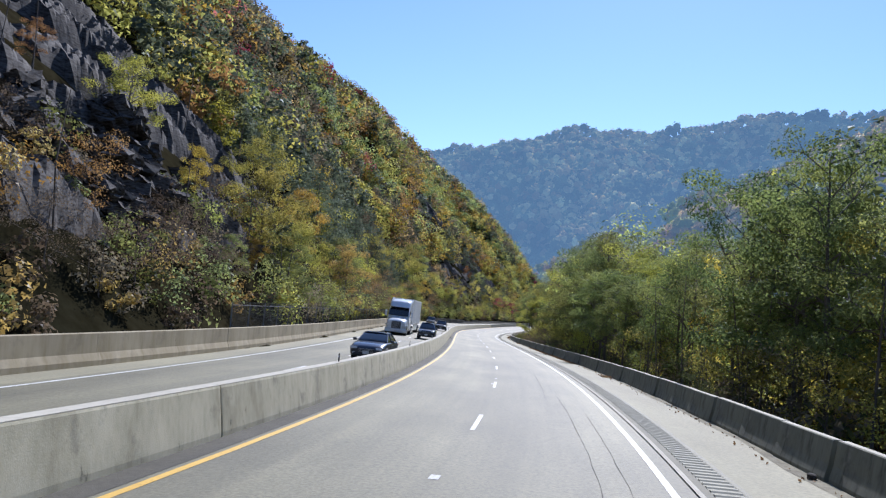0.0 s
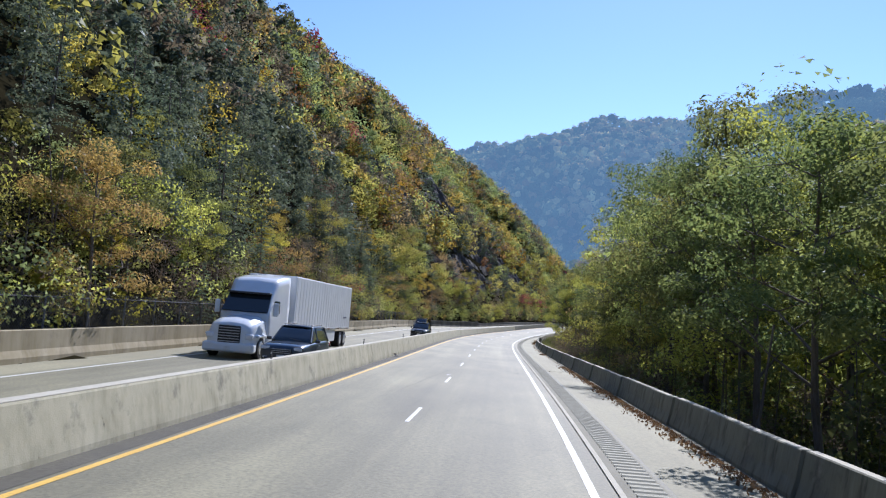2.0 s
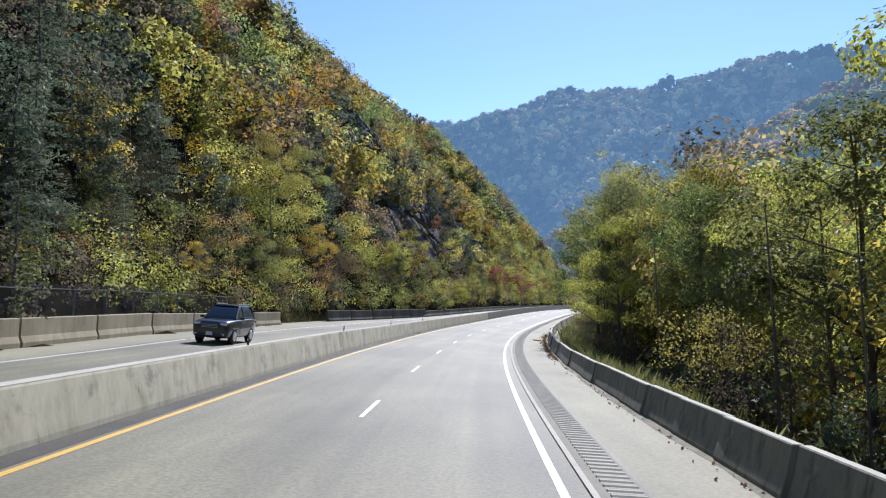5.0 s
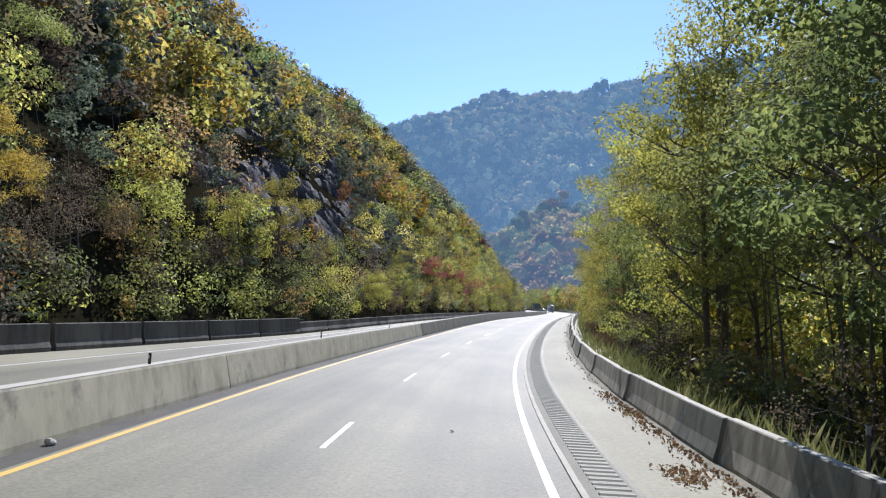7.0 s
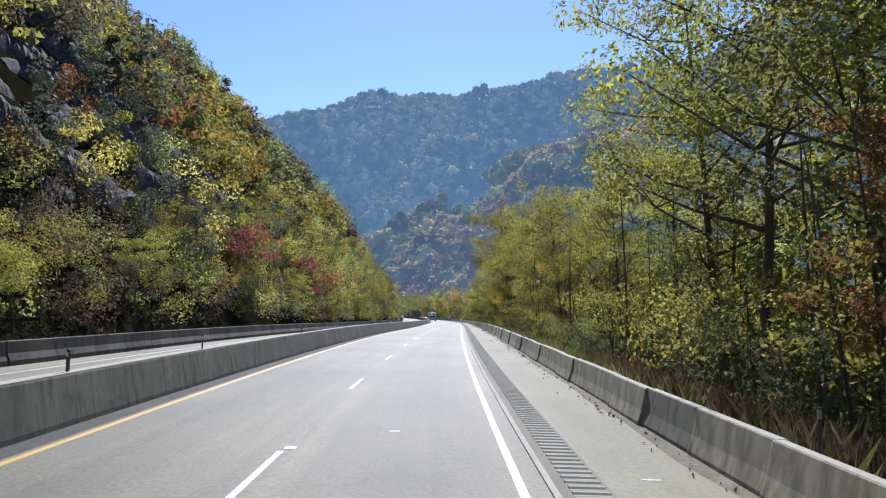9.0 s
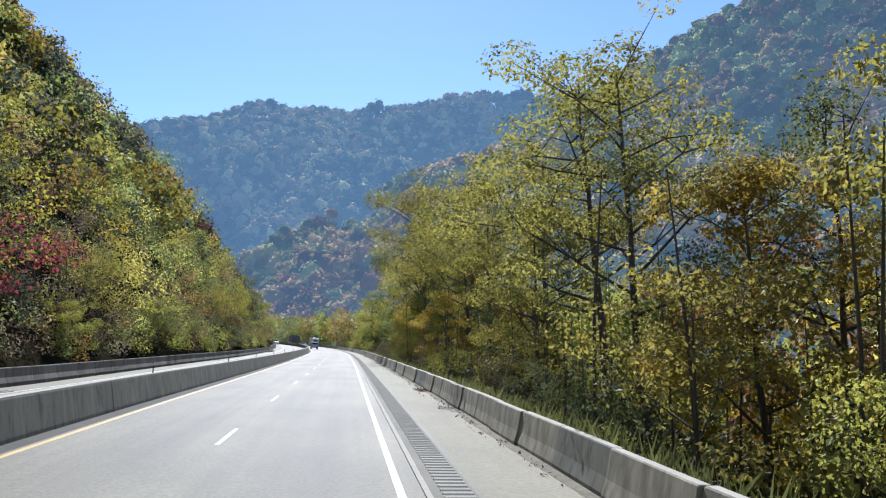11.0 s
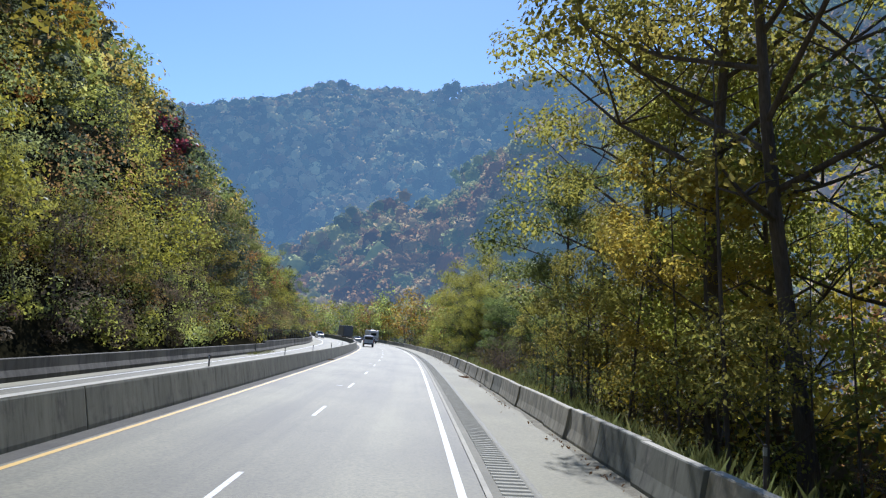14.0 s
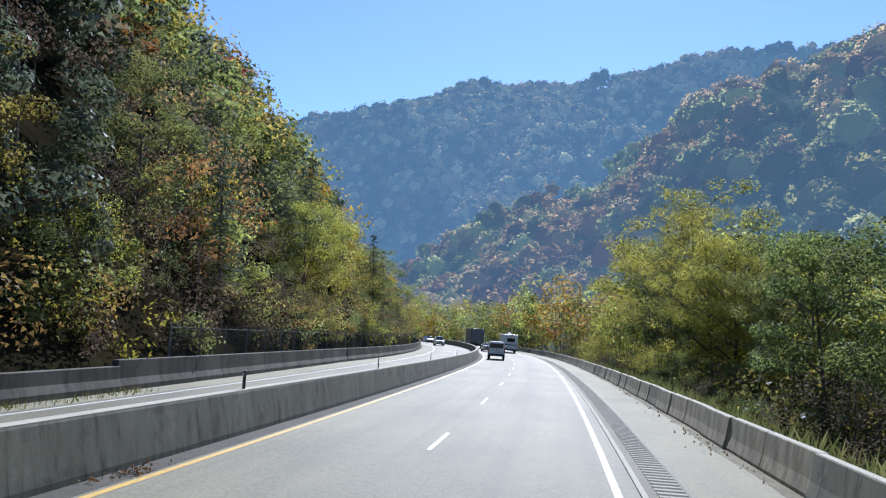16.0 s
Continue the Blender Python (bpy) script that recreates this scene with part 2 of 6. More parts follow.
rock_mat = speckled("dark_layered_rock", [(0.3, (0.060, 0.056, 0.052)), (0.7, (0.165, 0.154, 0.140))], [(0.36, (0.26, 0.22, 0.20)), (0.60, W1)], rough=0.85, big=0.35, small=3.4, bump=1.0, stretch=(0.6, 0.6, 2.2), bump_scale=6.0, random=0.15)
rock_mat.node_tree.nodes["Principled BSDF"].inputs["Specular IOR Level"].default_value = 0.15
bark = speckled("grey_brown_bark", [(0.3, (0.11, 0.092, 0.074)), (0.7, (0.22, 0.185, 0.15))], [(0.3, (0.55, 0.52, 0.5)), (0.7, W1)], rough=0.95, big=1.2, small=9.0, bump=0.8, stretch=(3, 3, 0.5), bump_scale=14.0)
grass_mat = leaf_material("verge_grass", (0.10, 0.11, 0.03), (0.22, 0.22, 0.07), (0.36, 0.31, 0.14), 0.35, 0.5)
green_grass = leaf_material("green_verge_grass", (0.13, 0.14, 0.045), (0.26, 0.27, 0.09), (0.40, 0.37, 0.16), 0.4, 0.5)
dry_weed = leaf_material("dry_rusty_weeds", (0.12, 0.075, 0.04), (0.22, 0.15, 0.08), (0.33, 0.26, 0.15), 0.25, 0.6)
litter = leaf_material("fallen_leaves", (0.13, 0.07, 0.03), (0.30, 0.18, 0.08), (0.45, 0.33, 0.16), 0.2, 2.0)

LEAVES = {
    "green": leaf_material("green_leaves", (0.115, 0.140, 0.046), (0.235, 0.262, 0.076), (0.39, 0.38, 0.10), 0.62),
    # darker copy of the green leaves: the dense wood's shade put into the colour
    "deep": leaf_material("shade_toned_green_leaves", (0.090, 0.118, 0.042), (0.205, 0.240, 0.068), (0.37, 0.37, 0.095), 0.62),
    "lime": leaf_material("yellow_green_leaves", (0.20, 0.200, 0.044), (0.40, 0.375, 0.068), (0.56, 0.49, 0.10), 0.62),
    "yellow": leaf_material("golden_leaves", (0.29, 0.215, 0.038), (0.55, 0.42, 0.06), (0.67, 0.53, 0.10), 0.6),
    "orange": leaf_material("rusty_orange_leaves", (0.22, 0.135, 0.052), (0.40, 0.240, 0.078), (0.55, 0.36, 0.10), 0.54),
    "red": leaf_material("crimson_leaves", (0.20, 0.05, 0.045), (0.42, 0.10, 0.085), (0.53, 0.20, 0.12), 0.55),
    "pine": leaf_material("blue_green_needles", (0.078, 0.105, 0.066), (0.145, 0.180, 0.105), (0.25, 0.28, 0.16), 0.46),
    # undergrowth leaves, with the shade under the trees put into a darker colour
    "shade_green": leaf_material("shade_darkened_leaves", (0.075, 0.100, 0.040), (0.155, 0.185, 0.066), (0.30, 0.31, 0.095), 0.56),
    "brown": leaf_material("bare_brown_twigs", (0.11, 0.085, 0.058), (0.19, 0.145, 0.095), (0.27, 0.21, 0.13), 0.45, gloss=0.006),
}
# haze tint put into the far materials as emission, stronger for the distant mountain
PAINTED_HAZE = (0.030, 0.054, 0.086)
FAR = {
    "green": leaf_material("far_green_canopy", (0.14, 0.14, 0.052), (0.31, 0.290, 0.095), (0.50, 0.42, 0.135), 0.62, 0.03, gloss=0.0, haze_glow=tuple(1.4 * c for c in PAINTED_HAZE), relief=0.45),
    "rust": leaf_material("far_rusty_canopy", (0.28, 0.19, 0.075), (0.50, 0.345, 0.12), (0.62, 0.46, 0.17), 0.62, 0.03, gloss=0.0, haze_glow=tuple(1.4 * c for c in PAINTED_HAZE), relief=0.45),
    "green_hazy": leaf_material("distant_green_canopy", (0.06, 0.082, 0.048), (0.15, 0.175, 0.08), (0.26, 0.25, 0.11), 0.45, 0.02, gloss=0.0, haze_glow=tuple(2.35 * c for c in PAINTED_HAZE), relief=0.22),
    "rust_hazy": leaf_material("distant_rusty_canopy", (0.18, 0.125, 0.07), (0.38, 0.25, 0.12), (0.50, 0.36, 0.16), 0.45, 0.02, gloss=0.0, haze_glow=tuple(2.35 * c for c in PAINTED_HAZE), relief=0.22),
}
car_glass = plain("tinted_glass", (0.02, 0.025, 0.03), 0.06, 0.0, 0.6, 0.05)
rubber = plain("tyre_rubber", (0.022, 0.022, 0.023), 0.85)
chrome = plain("bright_metal", (0.6, 0.6, 0.6), 0.28, 1.0)
black_plastic = plain("black_plastic", (0.03, 0.03, 0.032), 0.55)
red_lens = plain("red_lamp_lens", (0.35, 0.02, 0.02), 0.2, 0.0, 0.5)
clear_lens = plain("clear_lamp_lens", (0.75, 0.76, 0.78), 0.12, 0.0, 0.6)
plate_mat = plain("pale_plate", (0.7, 0.7, 0.68), 0.4)
bar_mat = plain("dark_lettering_bar", (0.06, 0.07, 0.12), 0.5)
fence_steel = plain("dark_coated_wire", (0.055, 0.055, 0.056), 0.8)
fence_post_steel = plain("dull_galvanised_post", (0.20, 0.20, 0.20), 0.75)

# ---------------------------------------------------------------- the road's line
SS = np.arange(-700.0, 1301.0, 1.0)                 # metres along the dashed lane line
BEND = np.interp(SS, [-700, -200, -120] + list(range(-40, 641, 40)) + [700, 800, 860],
                 [0, 0, 3, 6.13, 4.06, 1.78, .38, -.43, -1.69, -3.28, -.75, -.28, -.06, .21, .18, .73, .71, 2.88, 4.11, 4.79, 5.29, 5.0, 2.0, 0]) / 1000.0
GRADE = np.interp(SS, [-300] + list(range(-80, 721, 80)) + [1000], [0, -2.08, -2.31, -2.14, -2.03, .42, -1.36, -1.04, -1.01, 1.35, 1.15, 1.03, 0]) / 100.0
BANK = np.interp(SS, [-300] + list(range(-80, 721, 80)) + [1000], [0, -2.25, -2.5, 4.0, 8.39, 5.16, 2.86, 3.86, 4.9, 6.5, 5.5, 4.95, 0]) / 100.0


def run(rate):
    total = np.concatenate([[0], np.cumsum((rate[1:] + rate[:-1]) / 2)])
    return total - np.interp(0, SS, total)


PSI = run(BEND)
RX, RY, RZ = run(-np.sin(PSI)), run(np.cos(PSI)), run(GRADE)


def road_at(s, o, dz=0.0):
    """Places s metres along the road, o metres to the right of the dashed line, dz above its surface."""
    s, o = np.broadcast_arrays(np.asarray(s, float), np.asarray(o, float))
    p = np.interp(s, SS, PSI)
    return np.stack([np.interp(s, SS, RX) + o * np.cos(p), np.interp(s, SS, RY) + o * np.sin(p),
                     np.interp(s, SS, RZ) - np.interp(s, SS, BANK) * o + dz], -1)


def road_pose(s, o, dz=0.0, turn=0.0):
    """A pose on the road: x to its right, y along it, z up from its surface."""
    a, b = road_at(s - 0.5, o), road_at(s + 0.5, o)
    c, r = road_at(s, o, dz), road_at(s, o + 1.0, dz)
    y = Vector(b - a).normalized()
    x = Vector(r - c).normalized()
    z = x.cross(y).normalized()
    x = y.cross(z)
    return Matrix.Translation(Vector(c)) @ Matrix((x, y, z)).transposed().to_4x4() @ pose(0, 0, 0, 0, 0, turn)


WALL_S = [-200, 40, 90, 150, 180, 200, 229, 256, 300, 351, 388, 437, 475, 560, 900]
WALL_O = [-13.3, -13.3, -13.9, -14.5, -16.1, -16.0, -12.9, -12.2, -12.1, -12.3, -11.7, -11.9, -13.3, -13.0, -12.5]
LEDGE_O = [-11.5, -11.5, -11.6, -11.9, -13.0, -12.8, -11.0, -10.6, -10.4, -10.4, -10.4, -10.4, -10.8, -10.8, -10.6]


def wall_o(s):
    return np.interp(s, WALL_S, WALL_O)


# ---------------------------------------------------------------- the land's shape
def hashed(ix, iy, seed):
    v = np.sin(ix * 127.1 + iy * 311.7 + seed * 74.7) * 43758.5453
    return v - np.floor(v)


def wobble(x, y, size, seed=0):
    """Smooth value noise from -1 to 1 with the given wavelength."""
    x, y = x / size, y / size
    ix, iy = np.floor(x), np.floor(y)
    fx, fy = x - ix, y - iy
    fx, fy = fx * fx * (3 - 2 * fx), fy * fy * (3 - 2 * fy)
    a, b = hashed(ix, iy, seed), hashed(ix + 1, iy, seed)
    c, d = hashed(ix, iy + 1, seed), hashed(ix + 1, iy + 1, seed)
    return 2 * (a + (b - a) * fx + (c - a) * fy + (a - b - c + d) * fx * fy) - 1


COARSE = np.arange(0, len(SS), 4)


def nearest(x, y):
    """Road coordinates (s, o) of places in the plan."""
    x, y = np.ravel(x), np.ravel(y)
    s, o = np.empty(len(x)), np.empty(len(x))
    for i in range(0, len(x), 4000):
        dx, dy = x[i:i + 4000, None] - RX[COARSE], y[i:i + 4000, None] - RY[COARSE]
        j = COARSE[(dx * dx + dy * dy).argmin(1)]
        ex, ey, p = x[i:i + 4000] - RX[j], y[i:i + 4000] - RY[j], PSI[j]
        s[i:i + 4000] = SS[j] + np.clip(-ex * np.sin(p) + ey * np.cos(p), -4, 4)
        side = np.sign(ex * np.cos(p) + ey * np.sin(p))
        o[i:i + 4000] = side * np.maximum(np.abs(ex * np.cos(p) + ey * np.sin(p)), np.hypot(ex, ey) - 2)
    return s, o


# crests: x, y, height, fall of the flanks
CRESTS = [
    ([(-900, 1400, 280), (-330, 1520, 312), (-228, 1540, 342), (-169, 1540, 360), (-56, 1545, 382), (40, 1540, 376), (110, 1540, 384), (150, 1540, 406), (235, 1540, 406), (338, 1540, 424), (403, 1535, 434), (469, 1530, 436), (700, 1500, 440)], 0.74),
    ([(-50, 925, 14), (-17, 975, 73), (49, 1125, 128), (145, 1200, 181), (237, 1240, 224), (308, 1258, 280), (412, 1268, 308), (450, 1018, 338), (560, 760, 315), (640, 300, 300)], 0.70),
]


def crest(x, y, line, fall):
    """Height of one mountain's flanks below its crest."""
    best, far = np.full(len(x), -1e9), np.zeros(len(x))
    for (ax, ay, ah), (bx, by, bh) in zip(line[:-1], line[1:]):
        ux, uy = bx - ax, by - ay
        k = np.clip(((x - ax) * ux + (y - ay) * uy) / (ux * ux + uy * uy), 0, 1)
        d = np.hypot(x - ax - k * ux, y - ay - k * uy)
        h = ah + (bh - ah) * k - fall * d * (1 - 0.0002 * d)
        far = np.where(h > best, d, far)
        best = np.maximum(best, h)
    ribs = np.clip((far - 30) / 120, 0, 1) * np.clip(best / 60, 0, 1)
    return best + wobble(x, y, 150, 6) * np.clip(best / 10, 0, 18) + wobble(x, y, 60, 7) * np.clip(best / 20, 0, 8) + ribs * (wobble(x + 0.4 * y, y * 0.45, 105, 14) * 44 + wobble(x - 0.3 * y, y * 0.5, 48, 15) * 17)


def land(x, y):
    """Height of the ground at places in the plan."""
    shape = np.shape(x)
    x, y = np.ravel(np.asarray(x, float)), np.ravel(np.asarray(y, float))
    s, o = nearest(x, y)
    zr = np.interp(s, SS, RZ) - np.interp(s, SS, BANK) * np.clip(o, wall_o(s) - 1, 9.0)
    dl = np.maximum(wall_o(s) - 0.9 - o, 0.0)
    dr = np.maximum(o - 8.6, 0.0)
    rough = wobble(x, y, 60, 1) * 0.10 + wobble(x, y, 24, 2) * 0.05
    up = dl * (1.0 + rough) + np.minimum(dl, 12) * 0.12
    up = 330 * (1 - np.exp(-up / 330)) * 1.12
    up = up + np.clip(dl / 25, 0, 1) * (wobble(x, y, 17, 3) * 2.2 + wobble(x, y, 7, 4) * 0.9)
    down = -np.minimum(dr * 0.42, 6.0) - np.clip(dr / 8, 0, 1) * wobble(x, y, 9, 5) * 0.4
    z = zr - 0.25 + np.where(o < 0, up, down)
    for line, fall in CRESTS:
        best = crest(x, y, line, fall)
        z = np.where((dr > 30) | (dl > 150) | (y > 760), np.maximum(z, np.minimum(best, z + np.clip((np.hypot(dr, dl) - 25) * 1.2, 0, 900))), z)
    return z.reshape(shape)


# ---------------------------------------------------------------- mesh helpers
def mesh_object(name, verts, faces, mats, parent=None, index=None, smooth=False):
    """An object from numpy arrays: verts (n, 3), faces (m, 3 or 4)."""
    verts, faces = np.asarray(verts, np.float32), np.asarray(faces, np.int32)
    me = bpy.data.meshes.new(name)
    me.vertices.add(len(verts))
    me.vertices.foreach_set("co", verts.ravel())
    k = faces.shape[1]
    me.loops.add(faces.size)
    me.loops.foreach_set("vertex_index", faces.ravel())
    me.polygons.add(len(faces))
    me.polygons.foreach_set("loop_start", np.arange(0, faces.size, k, dtype=np.int32))
    if index is not None:
        me.polygons.foreach_set("material_index", np.asarray(index, np.int32))
    me.polygons.foreach_set("use_smooth", np.full(len(faces), smooth))
    for m in mats if isinstance(mats, (list, tuple)) else [mats]:
        me.materials.append(m)
    me.update(calc_edges=True)
    ob = new(name, me)
    if parent:
        ob.parent = parent
    return ob


def part(name, bm, mat, parent=None, label="", smooth=False):
    me = bpy.data.meshes.new(name)
    bm.to_mesh(me)
    bm.free()
    me.materials.append(mat)
    if smooth:
        for p in me.polygons:
            p.use_smooth = True
    ob = new(name, me)
    if parent:
        ob.parent = parent
    return tagged(ob, label)


def empty(name, m=None):
    ob = new(name)
    ob.empty_display_size = 0.3
    if m is not None:
        ob.matrix_basis = m
    return ob


def box(cx, cy, cz, sx, sy, sz, bevel=0.0, bm=None, segments=2):
    b = bmesh.new()
    bmesh.ops.create_cube(b, size=1.0, matrix=Matrix.Translation((cx, cy, cz)) @ Matrix.Diagonal((sx, sy, sz, 1)))
    if bevel:
        bmesh.ops.bevel(b, geom=b.edges[:], offset=bevel, segments=segments, affect="EDGES", profile=0.5)
    return join(bm, b)


def join(bm, b):
    if bm is None:
        return b
    tmp = bpy.data.meshes.new("tmp")
    b.to_mesh(tmp)
    b.free()
    bm.from_mesh(tmp)
    bpy.data.meshes.remove(tmp)
    return bm


def rod(a, b, r0, r1=None, sides=8, bm=None):
    a, b = Vector(a), Vector(b)
    g = bmesh.new()
    m = Matrix.Translation((a + b) / 2) @ (b - a).to_track_quat("Z", "Y").to_matrix().to_4x4()
    bmesh.ops.create_cone(g, cap_ends=True, segments=sides, radius1=r0, radius2=r0 if r1 is None else r1, depth=(b - a).length, matrix=m)
    return join(bm, g)


def strip(name, s0, s1, o0, o1, dz, mat, step=4.0, parent=None, cross=2):
    """A ribbon of road surface between two offsets, which may change along s."""
    s = np.linspace(s0, s1, max(2, int(abs(s1 - s0) / step) + 1))
    a = o0(s) if callable(o0) else np.full(len(s), o0)
    b = o1(s) if callable(o1) else np.full(len(s), o1)
    u = np.linspace(0, 1, cross)
    v = np.concatenate([road_at(s, a + (b - a) * t, dz) for t in u])
    n = len(s)
    f = [(j * n + i, (j + 1) * n + i, (j + 1) * n + i + 1, j * n + i + 1) for j in range(cross - 1) for i in range(n - 1)]
    ob = mesh_object(name, v, f, mat, parent, smooth=True)
    uv = ob.data.uv_layers.new(name="UVMap")
    across, along, k = np.concatenate([a + (b - a) * t for t in u]), np.tile(s, cross), np.asarray(f).ravel()
    uv.data.foreach_set("uv", np.stack([across[k], along[k]], -1).astype(np.float32).ravel())
    return ob

# ---------------------------------------------------------------- ground
def spread(dense0, dense1, step, lo, hi, grow=1.12):
    mid = list(np.arange(dense0, dense1 + 0.1, step))
    d, v = step, dense0
    left = []
    while v > lo:
        d *= grow
        v -= d
        left.append(v)
    d, v, right = step, dense1, []
    while v < hi:
        d *= grow
        v += d
        right.append(v)
    return np.array(left[::-1] + mid + right)


gx, gy = spread(-110, 45, 2.5, -4200, 4200), spread(-30, 640, 4.0, -4200, 4800, 1.07)
GX, GY = np.meshgrid(gx, gy)
GZ = land(GX, GY)
off_s, off_o = nearest(GX, GY)
mid_h, far_h = crest(GX.ravel(), GY.ravel(), *CRESTS[1]), crest(GX.ravel(), GY.ravel(), *CRESTS[0])
HILL = np.where((GY.ravel() > 600) & (np.abs(off_o) > 70) & (np.maximum(far_h, mid_h) > 12), np.where(far_h > mid_h, 2, 1), 0)          # wooded flanks across the river
GZ = GZ - np.where(HILL == 2, 2.0, np.where((HILL > 0) | (off_o > 64), np.clip((np.abs(off_o) - 60) * 0.4, 3, 8), 0)).reshape(GZ.shape)
nx, ny = len(gx), len(gy)
ii = (np.arange(ny - 1)[:, None] * nx + np.arange(nx - 1)[None]).ravel()
# mountain ground takes the same glowing haze materials as its canopy
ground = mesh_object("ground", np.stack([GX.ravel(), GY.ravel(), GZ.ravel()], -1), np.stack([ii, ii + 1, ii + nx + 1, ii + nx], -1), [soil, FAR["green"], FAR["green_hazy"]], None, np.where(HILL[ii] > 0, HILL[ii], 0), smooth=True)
tagged(ground, "steep leaf-littered mountain ground with rock showing", "ground", kind="structure")

# ---------------------------------------------------------------- roadway
S0, S1 = -60.0, 800.0
road = strip("road", S0, S1, -4.75, 4.95, 0.0, asphalt, cross=4)
tagged(road, "sun-bleached grey asphalt of two lanes", "road", kind="structure")
far_road = strip("road_oncoming", S0, S1, lambda s: np.interp(s, WALL_S, LEDGE_O) - 0.4, -4.75, 0.0, asphalt, cross=4)
tagged(far_road, "pale worn asphalt of the oncoming carriageway", "road", kind="structure")
right_shoulder = strip("pavement_right", S0, S1, 4.95, 8.9, 0.0, shoulder_mat, cross=3)
tagged(right_shoulder, "pale hard shoulder beside the concrete barrier", "shoulder", kind="structure")
left_shoulder = strip("pavement_left", S0, S1, lambda s: wall_o(s) - 1.1, lambda s: np.interp(s, WALL_S, LEDGE_O) - 0.4, 0.0, shoulder_mat, cross=3)
tagged(left_shoulder, "pale hard shoulder below the hillside wall", "shoulder", kind="structure")
gutter = strip("gutter_strip", S0, S1, -4.3, -3.78, 0.004, dark_strip)
tagged(gutter, "dark gritty strip along the median barrier", "road edge", kind="structure")
gutter2 = strip("gutter_strip", S0, S1, lambda s: 6.52 + 0.09 * np.sin(s * 0.7) + 0.06 * np.sin(s * 1.9), 6.8, 0.004, speckled("gritty_edge", [(0.3, (0.16, 0.145, 0.098)), (0.7, (0.30, 0.275, 0.185))], [(0.25, (0.5, 0.47, 0.42)), (0.75, W1)], rough=0.95, big=1.2, small=9.0, bump=0.6))
tagged(gutter2, "gritty debris line at the foot of the barrier", "road edge", kind="structure")
for nm, o0, o1, mat, lab in (("edge_line", 3.585, 3.72, white_paint, "solid white edge line"), ("edge_line", -3.68, -3.54, yellow_paint, "solid yellow edge line")):
    tagged(strip(nm, S0, S1, o0, o1, 0.004, mat, 3.0), lab + ", worn paint on asphalt", "road marking", kind="structure")
tagged(strip("edge_line", S0, S1, lambda s: np.interp(s, WALL_S, LEDGE_O) - 0.07, lambda s: np.interp(s, WALL_S, LEDGE_O) + 0.07, 0.004, white_paint, 3.0),
       "solid white edge line of the oncoming carriageway", "road marking", kind="structure")


def flat_patch(name, s, o, length, width, mat, dz=0.004):
    """A thin painted or stained patch lying on the road."""
    a = np.linspace(s, s + length, 5)
    v = np.concatenate([road_at(a, o - width / 2, dz), road_at(a, o + width / 2, dz)])
    f = [(i, 5 + i, 6 + i, i + 1) for i in range(4)]
    return mesh_object(name, v, f, mat)


for i in range(-3, 24):
    s = 17.4 + 12.19 * i if i <= 20 else 0
    if s:
        tagged(flat_patch("lane_dash", s, 0.0, 3.05, 0.11, white_paint), "white dashed lane mark on grey asphalt", "road marking", "lane dashes", "structure")
for i in range(20, 54):
    s = 29.94 + 12.19 * i
    if s > 270:
        tagged(flat_patch("lane_dash", s, 0.0, 3.05, 0.11, white_paint), "white dashed lane mark on grey asphalt", "road marking", "lane dashes", "structure")
for i in range(-2, 50):
    s = 16.2 + 12.19 * i
    o = float(np.interp(s, [0, 120, 190, 253, 430], [-8.0, -8.1, -8.9, -7.7, -7.5]))
    tagged(flat_patch("lane_dash", s, o, 3.05, 0.11, white_paint), "white dashed lane mark of the oncoming carriageway", "road marking", "oncoming lane dashes", "structure")

# rumble strip: grooves milled across the shoulder, one ridge at a time
rumble_base = strip("rumble_strip", S0, S1, 4.02, 4.86, 0.002, speckled("milled_asphalt", [(0.3, (0.17, 0.156, 0.105)), (0.7, (0.23, 0.212, 0.148))], [(0.25, (0.7, 0.7, 0.7)), (0.7, W1)], big=0.6, small=14.0))
tagged(rumble_base, "milled rumble strip in the shoulder asphalt", "rumble strip", kind="structure")
rs = np.arange(-4.0, 520.0, 0.31)
prof = [(0.0, 0.003), (0.05, 0.006), (0.09, 0.030), (0.16, 0.030), (0.20, 0.006)]
vs, fs = [], []
for j, (ds, dz) in enumerate(prof):
    vs.append(np.stack([road_at(rs + ds, 4.30, dz), road_at(rs + ds, 4.80, dz)], 1))
vs = np.stack(vs, 1).reshape(-1, 3)
base = np.arange(len(rs)) * 10
fs = np.concatenate([np.stack([base + 2 * j, base + 2 * j + 1, base + 2 * j + 3, base + 2 * j + 2], -1) for j in range(4)])
rid = mesh_object("rumble_ridge", vs, fs, plain("scuffed_ridge", (0.30, 0.28, 0.20), 0.8), rumble_base)
rid["kind"] = "stuff"
strip("concrete_lip", S0, S1, 4.02, 4.12, 0.03, concrete_cap, 3.0, rumble_base)

# cracks sealed and open, patches and tar stains
rng = np.random.default_rng(5)
tar = plain("tar_sealant", (0.095, 0.088, 0.075), 0.95)
tar.node_tree.nodes["Principled BSDF"].inputs["Specular IOR Level"].default_value = 0.05


def crack(s0, o0, length, drift, width=0.007):
    n = int(length / 0.7) + 2
    a = np.linspace(s0, s0 + length, n)
    o = o0 + drift * np.linspace(0, 1, n) + np.cumsum(rng.normal(0, 0.012, n))
    w = width * rng.uniform(0.4, 1.2, n)
    v = np.concatenate([road_at(a, o - w, 0.004), road_at(a, o + w, 0.004)])
    return mesh_object("crack", v, [(i, n + i, n + i + 1, i + 1) for i in range(n - 1)], tar, road)


